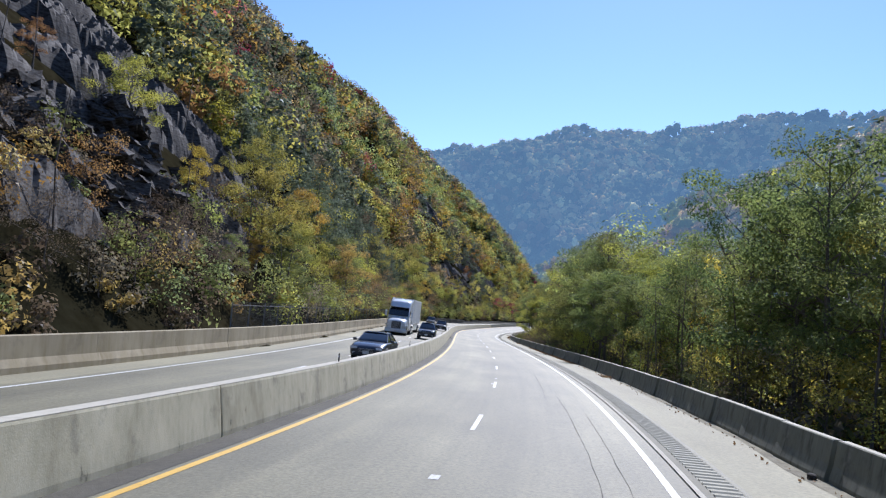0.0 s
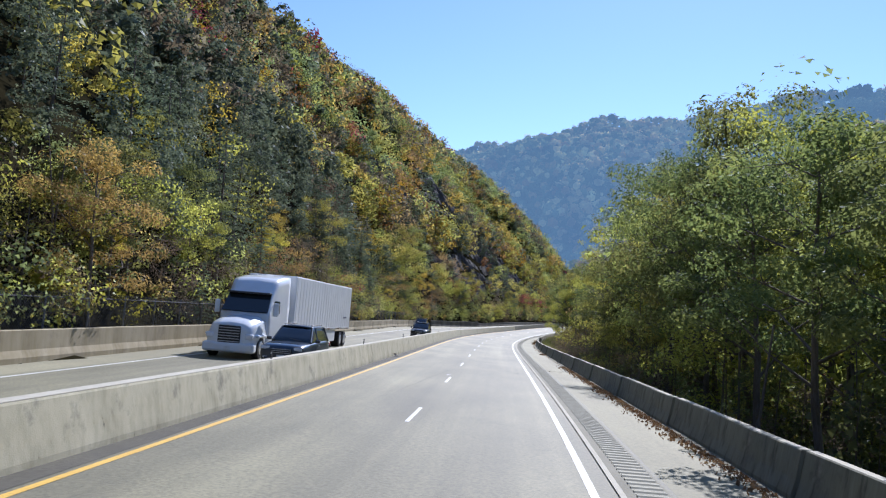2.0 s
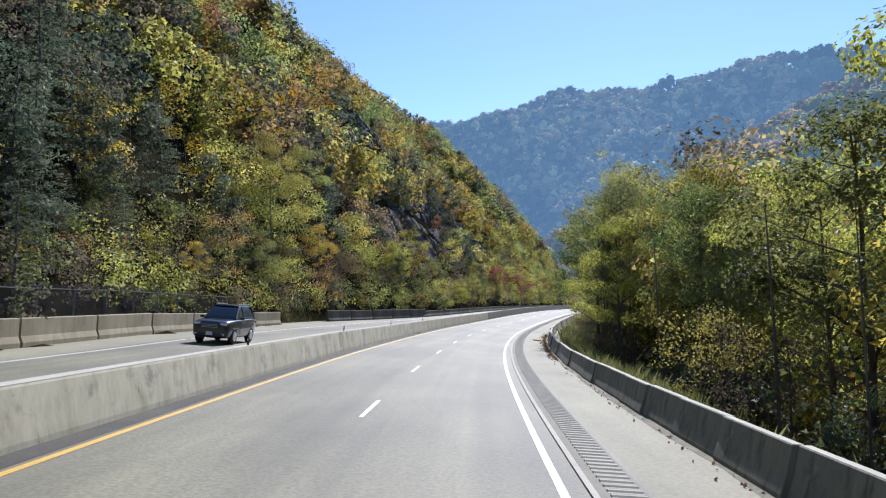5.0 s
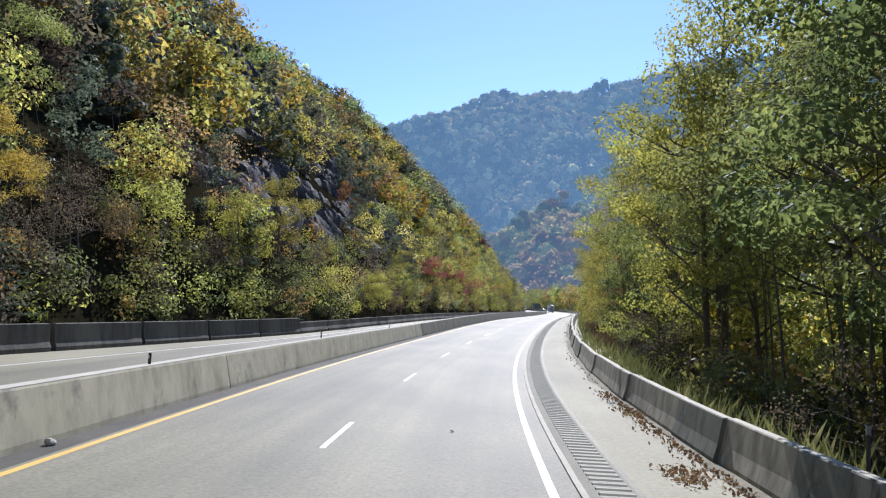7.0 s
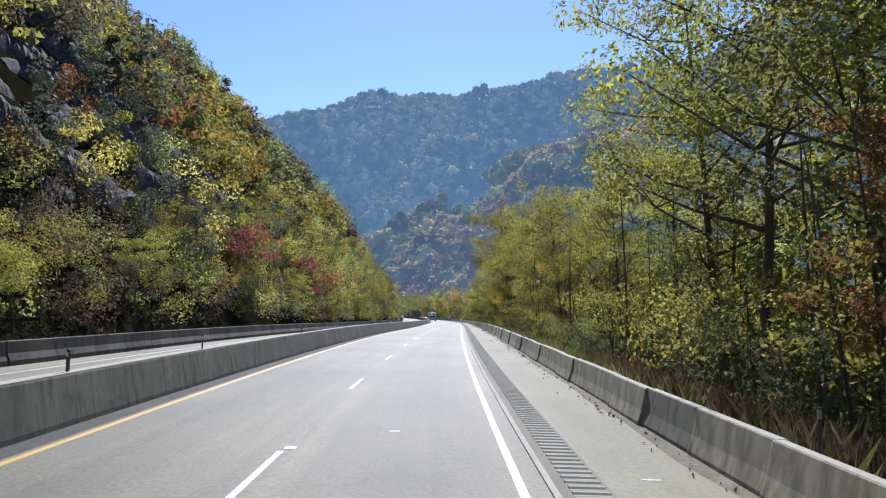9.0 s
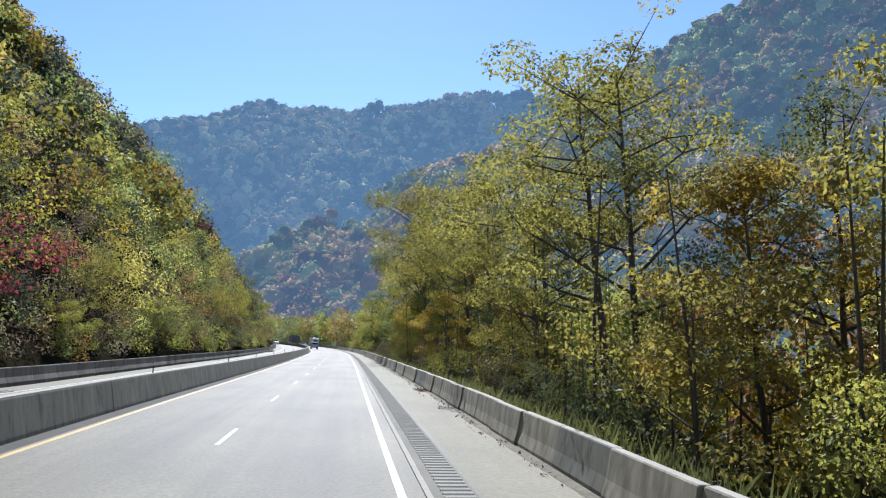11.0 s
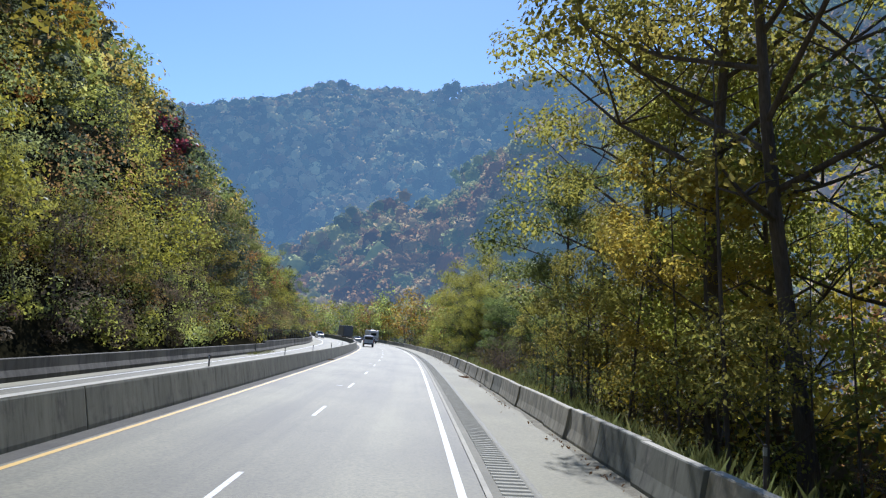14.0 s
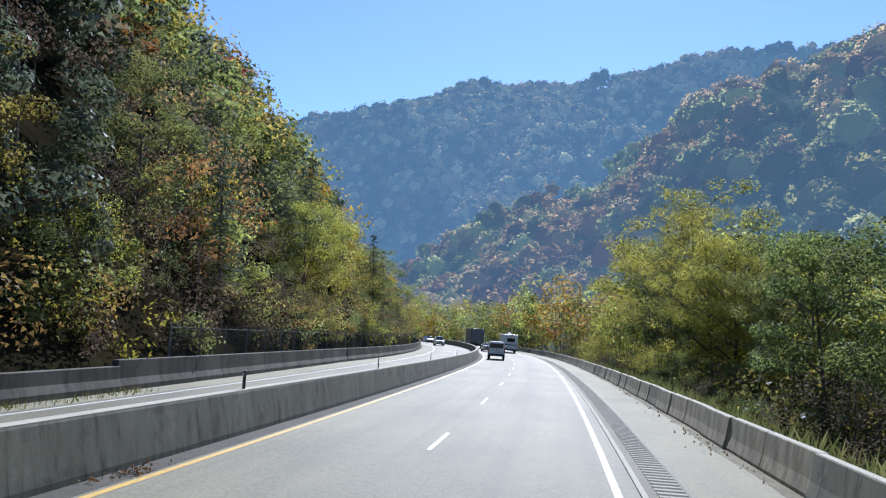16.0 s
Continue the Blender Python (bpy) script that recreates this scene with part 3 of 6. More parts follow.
for s0, o0, ln, dr in ((6, 2.55, 22, -0.1), (7, 2.95, 16, 0.1), (27, 1.9, 14, 0.1), (74, -1.2, 12, 0.9)):
    crack(s0, o0, ln, dr)
for s0, o0, ln, wd in ((88, 3.0, 0.2, 0.3), (170, 1.2, .08, .5)):
    tagged(flat_patch("tar_stain", s0, o0, ln, wd, tar, 0.003), "dark tar stain on the asphalt", "stain", kind="structure")
bits = plain("scraped_paint", (0.46, 0.455, 0.43), 0.7, vary=0.3, scale=20.0)
for s0, o0, ln, wd in ((11.6, -0.05, .35, .16), (31.3, -0.1, .25, .15), (34.5, 0.0, .2, .12), (56, -.1, .3, .2), (82.5, -.15, .25, .2), (108, -.25, .25, .2), (240, 0.1, .3, .2), (242, 1.7, .16, .2), (238.5, 5.6, .1, .3), (369, .1, .2, .2), (396.5, -.5, .25, .25), (424.2, -.4, .3, .3)):
    tagged(flat_patch("reflector_scar", s0, o0, ln, wd, bits, 0.005), "small pale scar of a lost road reflector", "road mark", "reflector scars", "structure")


# ---------------------------------------------------------------- barriers
def prism(profile, length, gap=0.012):
    """A block of the given cross-section (x, z), lying along y, with slightly eased ends."""
    bm = bmesh.new()
    rings = []
    for y, k in ((-length / 2 + gap, 0.985), (-length / 2 + gap + 0.02, 1.0), (length / 2 - gap - 0.02, 1.0), (length / 2 - gap, 0.985)):
        rings.append([bm.verts.new((x * k, y, z if z <= 0.001 else z * (k if z > 0.5 else 1))) for x, z in profile])
    for a, b in zip(rings[:-1], rings[1:]):
        for i in range(len(profile)):
            j = (i + 1) % len(profile)
            bm.faces.new((a[i], b[i], b[j], a[j]))
    bm.faces.new(rings[0][::1])
    bm.faces.new(rings[-1][::-1])
    bmesh.ops.recalc_face_normals(bm, faces=bm.faces[:])
    return bm


def jersey(name, h, half_base, half_top, length, mat):
    k = h / 0.81
    prof = [(-half_base, -0.05), (half_base, -0.05), (half_base, 0.075 * k), (half_base - 0.075, 0.33 * k), (half_top + 0.012, h - 0.02), (half_top - 0.01, h),
            (-half_top + 0.01, h), (-half_top - 0.012, h - 0.02), (-half_base + 0.075, 0.33 * k), (-half_base, 0.075 * k)]
    ob = part(name, prism(prof, length), mat)
    # upward faces get the paler concrete to imitate sun on the top
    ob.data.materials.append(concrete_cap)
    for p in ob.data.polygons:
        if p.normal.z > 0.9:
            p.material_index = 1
    return ob


def cast_run(name, s0, s1, o, profile, cap_half, mat, label, group):
    """One long barrier run cast along the bend, with its top as a part, coloured paler as if sunlit."""
    root = empty(name, Matrix.Translation(Vector(road_at((s0 + s1) / 2, o))))
    at = np.array(root.matrix_basis.translation)
    a = np.unique(np.concatenate([np.linspace(s0 + 0.015, s1 - 0.015, int((s1 - s0) / 2.6) + 2), [s0 + 0.05, s1 - 0.05]]))
    h = max(z for _, z in profile)
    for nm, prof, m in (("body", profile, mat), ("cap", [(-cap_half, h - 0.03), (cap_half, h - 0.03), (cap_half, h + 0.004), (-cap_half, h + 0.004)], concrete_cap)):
        k, n = len(prof), len(a)
        ease = np.where((a < s0 + 0.03) | (a > s1 - 0.03), 0.97, 1.0)
        v = np.stack([road_at(a, o + x * ease, z) for x, z in prof], 1).reshape(-1, 3) - at
        f = [(i * k + c, i * k + (c + 1) % k, (i + 1) * k + (c + 1) % k, (i + 1) * k + c) for i in range(n - 1) for c in range(k)]
        ob = mesh_object(nm, v, f, m, root)
        bm = bmesh.new()
        bm.from_mesh(ob.data)
        bmesh.ops.holes_fill(bm, edges=[e for e in bm.edges if e.is_boundary])
        bmesh.ops.recalc_face_normals(bm, faces=bm.faces[:])
        bm.to_mesh(ob.data)
        bm.free()
        if nm == "cap":
            tagged(ob, "top coloured paler as if sunlit")
    return tagged(root, label, "barrier", group)


STEEP = [(-0.27, -0.05), (0.27, -0.05), (0.265, 0.10), (0.15, 0.90), (0.13, 0.95), (-0.13, 0.95), (-0.15, 0.90), (-0.265, 0.10)]
for i in range(-2, 20):
    s = 13.3 + 36.5 * i
    if s < 230:
        cast_run("median_barrier", s, s + 36.5, -4.52, STEEP, 0.135, concrete_blotched, "blotched buff concrete median barrier with a top coloured as if sunlit", "median barrier runs")
    else:
        # the sunless side of these runs is painted in by the darker concrete
        cast_run("median_barrier", s, s + 36.5, -4.505, STEEP, 0.135, concrete_dark, "grey stained concrete median barrier with a straight slope, darkened as if shaded", "median barrier runs")
# besides stains, this block's dark colour imitates the shade on its road side
dark_block = jersey("shoulder_barrier", 0.79, 0.25, 0.085, 3.05, concrete_dark)
tagged(dark_block, "stained precast concrete shoulder barrier with open joints, darkened as if shaded", "barrier", "shoulder barrier blocks")
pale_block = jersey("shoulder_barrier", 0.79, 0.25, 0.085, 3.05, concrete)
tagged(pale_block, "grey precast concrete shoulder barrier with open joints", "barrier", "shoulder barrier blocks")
first = {dark_block, pale_block}
for i in range(-8, 216):
    s = 1.2 + 3.05 * i
    block = dark_block if s < 186 or i % 17 in (3, 4, 11) else pale_block
    m = road_pose(s, 7.03 + 0.04 * math.sin(i * 2.1), 0.0, 0.45 * math.sin(i * 1.7))
    if block in first:
        block.matrix_basis = m
        first.discard(block)
    else:
        copy_thing(block, m)

# hillside walls
WALLS = [(-60, 186, 1.08), (199, 229, 1.15), (229, 440, 0.84), (440, 560, 1.05), (560, 720, 0.84)]
for a, b, h in WALLS:
    n = int((b - a) / 6.0)
    ln = (b - a) / n
    prof = [(-0.16, -0.1), (0.20, -0.1), (0.20, 0.18), (0.10, 0.42), (0.085, h - 0.02), (0.065, h), (-0.14, h), (-0.16, h - 0.02)]
    # beyond 190 m the wall's shade is painted in as darker concrete
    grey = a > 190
    w = part("hillside_wall", prism(prof, ln), wall_shaded if grey else wall_concrete)
    tagged(w, "grey concrete wall section below the wooded slope, darkened as if shaded" if grey else "buff concrete wall section below the wooded slope", "wall", "hillside wall sections")
    for i in range(n):
        s = a + ln * (i + 0.5)
        o = float(wall_o(s))
        turn = math.degrees(math.atan2(float(wall_o(s + 2) - wall_o(s - 2)), 4.0))
        m = road_pose(s, o, 0.0, -turn)
        if i == 0:
            w.matrix_basis = m
        else:
            copy_thing(w, m)

# marker posts on the median barrier
post = empty("marker_post", road_pose(22.4, -4.54, 0.95))
part("post", box(0, 0, 0.12, 0.035, 0.085, 0.26, 0.008), black_plastic, post)
part("reflector", box(0, -0.045, 0.17, 0.03, 0.012, 0.07, 0.003), plate_mat, post, "pale reflector")
tagged(post, "small dark marker post on the median barrier", "marker post", "median marker posts")
tall_post = empty("marker_post", road_pose(242, -4.51, 0.95))
part("post", box(0, 0, 0.21, 0.04, 0.09, 0.44, 0.008), black_plastic, tall_post)
part("reflector", box(0, -0.048, 0.33, 0.034, 0.012, 0.09, 0.003), plate_mat, tall_post, "pale reflector")
tagged(tall_post, "tall dark marker post with pale reflector on the barrier", "marker post", "median marker posts")
for s in (38.5, 53.7, 70, 85, 100.5, 114.5, 130.7, 146, 161.3, 176.6, 191.5, 207, 222):
    copy_thing(post, road_pose(s, -4.54, 0.95, rng.uniform(-12, 12)))
for s in (250, 265, 280.5, 296, 311, 329.6, 344, 359, 373, 389, 405.5, 418.5, 433, 447, 462, 478, 494):
    copy_thing(tall_post, road_pose(s, -4.51, 0.95, rng.uniform(-12, 12)))

# chain-link fence above the wall
fence_parts = empty("chain_link_fence", road_pose(40, float(wall_o(40)) - 0.75, 0.28))
tagged(fence_parts, "dull grey chain-link fence above the wall", "fence", "hillside fence panels")


def fence_panel(root, ln=3.0, h=1.9):
    part("post", rod((0, -ln / 2, 0), (0, -ln / 2, h + 0.15), 0.04, sides=8), fence_post_steel, root)
    part("top_rail", rod((0, -ln / 2, h), (0, ln / 2, h), 0.022, sides=6), fence_steel, root)
    part("bottom_rail", rod((0, -ln / 2, 0.25), (0, ln / 2, 0.25), 0.016, sides=6), fence_steel, root)
    v, f = [], []
    st = 0.13
    for k in range(int((ln + h) / st)):
        for sgn in (1, -1):
            y0, z0 = -ln / 2 + k * st - h, 0.2
            pts = [(y0, z0), (y0 + h, z0 + h)]
            (ya, za), (yb, zb) = pts
            if ya < -ln / 2:
                za += -ln / 2 - ya
                ya = -ln / 2
            if yb > ln / 2:
                zb -= yb - ln / 2
                yb = ln / 2
            if za >= zb or za > h:
                continue
            if sgn < 0:
                ya, yb = -ya, -yb
            n = len(v)
            d = 0.013
            v += [(0, ya, za - d), (0, yb, zb - d), (0.004, yb, zb + d), (0.004, ya, za + d)]
            f.append((n, n + 1, n + 2, n + 3))
    mesh_object("wire_mesh", v, f, fence_steel, root)


fence_panel(fence_parts)
for a, b in ((43, 182), (447, 560)):
    for i in range(int((b - a) / 3.0)):
        s = a + 3.0 * i
        copy_thing(fence_parts, road_pose(s, float(wall_o(s)) - 0.75, 0.28))


# ---------------------------------------------------------------- plants
def leaf_quads(pts, size, rng, flat=0.0, aspect=0.62, facing=None):
    """One folded rhombic leaf or leaf spray at each place, turned more or less to the given side."""
    n = len(pts)
    a = rng.normal(size=(n, 3))
    if facing is not None:
        g = facing + rng.normal(0, 0.42, (n, 3))
        a = np.cross(a, g)
        g = g / (np.linalg.norm(g, axis=1)[:, None] + 1e-9)
    a[:, 2] *= 1 - flat
    a /= np.linalg.norm(a, axis=1)[:, None]
    b = np.cross(a, rng.normal(size=(n, 3)) if facing is None else g)
    b /= np.linalg.norm(b, axis=1)[:, None] + 1e-9
    c = np.cross(a, b)
    sz = (size * rng.uniform(0.6, 1.35, n))[:, None]
    v = np.stack([pts - a * sz / 2, pts + b * sz * aspect / 2 + c * sz * 0.12 - a * sz * 0.06, pts + a * sz / 2, pts - b * sz * aspect / 2 + c * sz * 0.12 - a * sz * 0.06], 1)
    return v.reshape(-1, 3), np.arange(4 * n).reshape(-1, 4)


def leaf_tris(pts, size, rng, facing):
    """One small three-cornered spray at each place, turned more or less to the given side."""
    n = len(pts)
    g = facing + rng.normal(0, 0.42, (n, 3))
    a = np.cross(g, rng.normal(size=(n, 3)))
    a /= np.linalg.norm(a, axis=1)[:, None] + 1e-9
    b = np.cross(g, a)
    b /= np.linalg.norm(b, axis=1)[:, None] + 1e-9
    sz = (np.asarray(size) * rng.uniform(0.55, 1.4, n))[:, None]
    v = np.stack([pts + a * sz * 0.6, pts - a * sz * 0.35 + b * sz * 0.45, pts - a * sz * 0.3 - b * sz * 0.48], 1)
    return v.reshape(-1, 3), np.arange(3 * n).reshape(-1, 3)


def in_lobes(lobes, n, rng, inner=0.35):
    """Places in a set of ellipsoids (x, y, z, rx, rz), thicker towards their skins."""
    L = np.array(lobes, float)
    w = L[:, 3] ** 2 * L[:, 4]
    k = rng.choice(len(L), n, p=w / w.sum())
    d = rng.normal(size=(n, 3))
    d /= np.linalg.norm(d, axis=1)[:, None]
    r = (inner + (1 - inner) * rng.uniform(0, 1, n) ** 0.6)[:, None]
    return L[k, :3] + d * r * np.stack([L[k, 3], L[k, 3], L[k, 4]], -1), d


def tube(path, radii, sides=6):
    path = np.asarray(path, float)
    n = len(path)
    v, f = [], []
    for i in range(n):
        d = path[min(i + 1, n - 1)] - path[max(i - 1, 0)]
        d = d / (np.linalg.norm(d) + 1e-9)
        a = np.cross(d, (0.3, 0.9, 0.2))
        a /= np.linalg.norm(a)
        b = np.cross(d, a)
        for k in range(sides):
            t = 2 * math.pi * k / sides
            v.append(path[i] + radii[i] * (a * math.cos(t) + b * math.sin(t)))
    for i in range(n - 1):
        for k in range(sides):
            k2 = (k + 1) % sides
            f.append((i * sides + k, i * sides + k2, (i + 1) * sides + k2, (i + 1) * sides + k))
    return v, f


def grow_tree(name, h, spread_r, bare, leaves, leaf, mat, seed, label, category="tree", lean=0.06, limbs=12, trunk=0.16, fill=0):
    """A broadleaf tree: bent tapered trunk, forking limbs, a gappy crown of leaves in lobes round the limb ends."""
    rng = np.random.default_rng(seed)
    root = empty(name)
    V, F = [], []

    def put(path, radii, sides):
        v, f = tube(path, radii, sides)
        F.extend([tuple(i + len(V) for i in q) for q in f])
        V.extend(v)

    z = np.linspace(-0.4, h * 0.93, 9)
    bend = np.cumsum(rng.normal(0, lean * h / 14, (9, 2)), 0)
    tr = np.column_stack([bend[:, 0], bend[:, 1], z])
    tr[:2, :2] = 0
    put(tr, trunk * np.linspace(1.0, 0.18, 9) * np.array([1.35] + [1] * 8), 8 if h > 6 else 5)
    lobes = [(tr[-1, 0], tr[-1, 1], h * 0.93, spread_r * 0.38, h * 0.09)]
    for i in range(limbs):
        zz = h * (bare + (0.92 - bare) * (i + rng.uniform(0, 0.8)) / limbs)
        p0 = np.array([np.interp(zz, z, tr[:, 0]), np.interp(zz, z, tr[:, 1]), zz])
        a = i * 2.4 + rng.uniform(-0.5, 0.5)
        u = (zz / h - bare) / (1 - bare)
        reach = spread_r * (0.55 + 0.75 * math.sin(math.pi * min(1, 0.22 + 0.78 * u))) * rng.uniform(0.55, 1.0)
        d = np.array([math.cos(a), math.sin(a), rng.uniform(0.25, 0.8)])
        p1 = p0 + d * reach * 0.5 + rng.normal(0, 0.12, 3)
        p2 = p0 + d * reach + np.array([0, 0, rng.uniform(-0.25, 0.2) * reach])
        r = trunk * 0.42 * (1 - 0.6 * u)
        put([p0, p1, p2], [r, r * 0.6, r * 0.2], 5 if h > 6 else 3)
        lobes.append((*p2, reach * 0.25 + 0.20, reach * 0.14 + 0.16))
        for _ in range(3):
            q = p1 + np.array([rng.normal(0, 0.4), rng.normal(0, 0.4), rng.uniform(0.1, 0.5)]) * reach * 0.7
            put([p1, (p1 + q) / 2 + rng.normal(0, 0.08, 3), q], [r * 0.5, r * 0.3, r * 0.12], 4 if h > 6 else 3)
            lobes.append((*q, reach * 0.185 + 0.17, reach * 0.115 + 0.14))
    mesh_object("trunk", V, F, bark, root, smooth=True)
    p, out = in_lobes(lobes, leaves, rng, 0.6)
    v, f = leaf_quads(p, leaf, rng, 0.0, 0.66, out + np.array([0, 0, 0.45]))
    if fill:                                         # sprays deep inside the lobes
        p, out = in_lobes([(a, b, c, r * 0.72, q * 0.72) for a, b, c, r, q in lobes], fill, rng, 0.0)
        v2, f2 = leaf_quads(p, leaf * 1.45, rng, 0.0, 0.7, out * 0.5 + np.array([0, 0, 0.7]))
        v, f = np.concatenate([v, v2]), np.concatenate([f, f2 + len(v)])
    mesh_object("crown", v, f, mat, root)
    return tagged(root, label, category)


def grow_conifer(name, h, r, leaves, leaf, mat, seed, label):
    """A hemlock or pine: straight trunk, drooping whorled boughs of needle sprays."""
    rng = np.random.default_rng(seed)
    root = empty(name)
    V, F, P = [], [], []
    v, f = tube([(0, 0, -0.4), (0.05, 0, h * 0.4), (0, 0.08, h)], [0.19, 0.12, 0.02], 7)
    V += v
    F += f
    n = int(h * 3.2)
    for i in range(n):
        u = (i + rng.uniform(0, 1)) / n
        zz = h * (0.12 + 0.87 * u)
        reach = r * (1 - u) ** 0.75 * rng.uniform(0.6, 1.1) + 0.25
        a = i * 2.4 + rng.uniform(-0.4, 0.4)
        d = np.array([math.cos(a), math.sin(a), -0.16])
        p2 = np.array([0, 0, zz]) + d * reach
        v, f = tube([(0, 0, zz), p2], [0.035, 0.008], 4)
        F.extend([tuple(k + len(V) for k in q) for q in f])
        V += v
        k = max(6, int(leaves / n * (0.35 + 1.2 * (1 - u))))
        t = rng.uniform(0.15, 1.05, k)
        side = np.array([-math.sin(a), math.cos(a), 0])
        P.append(np.array([0, 0, zz]) + d * reach * t[:, None] + side * rng.normal(0, 0.16, k)[:, None] * reach * (0.4 + t[:, None]) + np.array([0, 0, 1]) * rng.normal(-0.03, 0.09, k)[:, None])
    mesh_object("trunk", V, F, bark, root, smooth=True)
    v, f = leaf_quads(np.concatenate(P), leaf, rng, 0.6, 0.4)
    mesh_object("crown", v, f, mat, root)
    return tagged(root, label, "tree")


TREES = {
    "green_a": grow_tree("tree", 18, 4.8, 0.24, 12600, 0.185, LEAVES["deep"], 11, "tall green broadleaf tree with a gappy crown", limbs=20, trunk=0.24, fill=900),
    "green_b": grow_tree("tree", 13, 3.5, 0.24, 9000, 0.178, LEAVES["deep"], 12, "green broadleaf tree behind the barrier", limbs=16, trunk=0.17, fill=900),
    "lime_a": grow_tree("tree", 17, 4.6, 0.23, 12000, 0.185, LEAVES["lime"], 13, "tall yellow-green broadleaf tree turning in autumn", limbs=20, trunk=0.22, fill=900),
    "lime_b": grow_tree("tree", 9, 3.3, 0.15, 4800, 0.2, LEAVES["lime"], 14, "low bushy yellow-green tree", fill=900),
    "yellow_a": grow_tree("tree", 12, 3.8, 0.18, 7600, 0.175, LEAVES["yellow"], 15, "golden autumn tree with dense leaves", fill=1000),
    "orange_a": grow_tree("tree", 11, 3.2, 0.25, 5000, 0.18, LEAVES["orange"], 16, "rusty orange autumn tree", fill=600),
    "bare_a": grow_tree("tree", 18, 4.8, 0.34, 8600, 0.174, LEAVES["green"], 17, "half-bare tree with few dull green leaves", limbs=17, trunk=0.22, fill=200),
    "bare_b": grow_tree("tree", 18, 4.8, 0.32, 8800, 0.174, LEAVES["lime"], 19, "open yellow-green tree with thin leaves and bare limbs", limbs=17, trunk=0.21, fill=200),
    "slope_lime_a": grow_tree("tree", 17, 4.6, 0.23, 10000, 0.18, LEAVES["lime"], 113, "yellow-green broadleaf tree on the slope above the wall", limbs=18, trunk=0.20, fill=1200),
    "slope_lime_b": grow_tree("tree", 9, 3.3, 0.12, 6400, 0.165, LEAVES["lime"], 114, "bushy yellow-green tree on the slope above the wall", fill=900),
    "slope_yellow_a": grow_tree("tree", 12, 3.8, 0.16, 7400, 0.17, LEAVES["yellow"], 115, "golden autumn tree on the slope above the wall", fill=900),
    "slope_green_b": grow_tree("tree", 13, 3.5, 0.20, 7600, 0.17, LEAVES["green"], 116, "green broadleaf tree on the slope above the wall", limbs=15, fill=900),
    "slope_orange_a": grow_tree("tree", 11, 3.2, 0.20, 5600, 0.165, LEAVES["orange"], 117, "rusty orange tree on the slope above the wall", fill=700),
}
CONIFERS = {"pine_a": grow_conifer("tree", 14, 3.2, 2600, 0.30, LEAVES["pine"], 18, "dark blue-green hemlock with drooping boughs")}
SHRUBS = {
    "s_green": grow_tree("shrub", 3.4, 1.9, 0.06, 2850, 0.081, LEAVES["shade_green"], 21, "green undergrowth behind the barrier, darkened as if shaded", "shrub", 0.02, 7, 0.05),
    "s_lime": grow_tree("shrub", 3.0, 1.8, 0.06, 2660, 0.081, LEAVES["lime"], 22, "yellow-green bush behind the barrier", "shrub", 0.02, 7, 0.05),
    "s_brown": grow_tree("shrub", 3.2, 1.8, 0.06, 1900, 0.074, LEAVES["brown"], 23, "twiggy brown undergrowth with few leaves", "shrub", 0.02, 9, 0.05),
    "s_red": grow_tree("shrub", 2.6, 1.4, 0.06, 1330, 0.111, LEAVES["red"], 24, "crimson bush on the slope", "shrub", 0.02, 9, 0.04),
    "s_orange": grow_tree("shrub", 3.4, 1.7, 0.06, 2280, 0.085, LEAVES["orange"], 25, "rusty orange bush on the slope", "shrub", 0.02, 9, 0.04),
}
PROTO = {**TREES, **CONIFERS, **SHRUBS}
HEIGHT = {"green_a": 18, "green_b": 13, "lime_a": 17, "lime_b": 9, "yellow_a": 12, "orange_a": 11, "bare_a": 18, "bare_b": 18, "pine_a": 14, "s_green": 3.4, "s_lime": 3, "s_brown": 3.2, "s_red": 2.6, "s_orange": 3.4}
HEIGHT.update({"slope_" + k: HEIGHT[k] for k in ("lime_a", "lime_b", "yellow_a", "green_b", "orange_a")})
used = set()


def plant(kind, s, o, height, rng, xy=None):
    x, y = road_at(s, o)[:2] if xy is None else xy
    if "slope_" + kind in PROTO and (o < 0 or s > 476):
        kind = "slope_" + kind
    z = float(land(np.array([x]), np.array([y]))[0])
    k = height / HEIGHT[kind]
    m = pose(x, y, z - 0.1, rng.normal(0, 2), rng.normal(0, 2), rng.uniform(0, 360)) @ Matrix.Diagonal((k * rng.uniform(0.9, 1.1), k * rng.uniform(0.9, 1.1), k, 1))
    if kind in used:
        return copy_thing(PROTO[kind], m)
    used.add(kind)
    PROTO[kind].matrix_basis = m
    return PROTO[kind]


# the riverside wood behind the shoulder barrier: heights of its front along the road
RIGHT_S = [-10, 33, 45, 55, 60, 66, 72, 78, 91, 107, 126, 140, 150, 158, 173, 226, 262, 267, 288, 315, 330, 362, 389, 402, 412, 425, 435, 447, 460, 468, 475, 505, 545, 700]
RIGHT_H = [11, 17, 19, 18, 13, 9, 10.5, 18, 22, 22.5, 20, 19, 14, 16, 20, 21, 20, 18, 22, 17, 18.5, 20, 24, 21, 15, 12, 9, 9, 11, 14, 18, 19, 20, 19]
rng = np.random.default_rng(31)


def pick(rng, table):
    names = list(table)
    w = np.array([table[n] for n in names], float)
    return names[rng.choice(len(names), p=w / w.sum())]


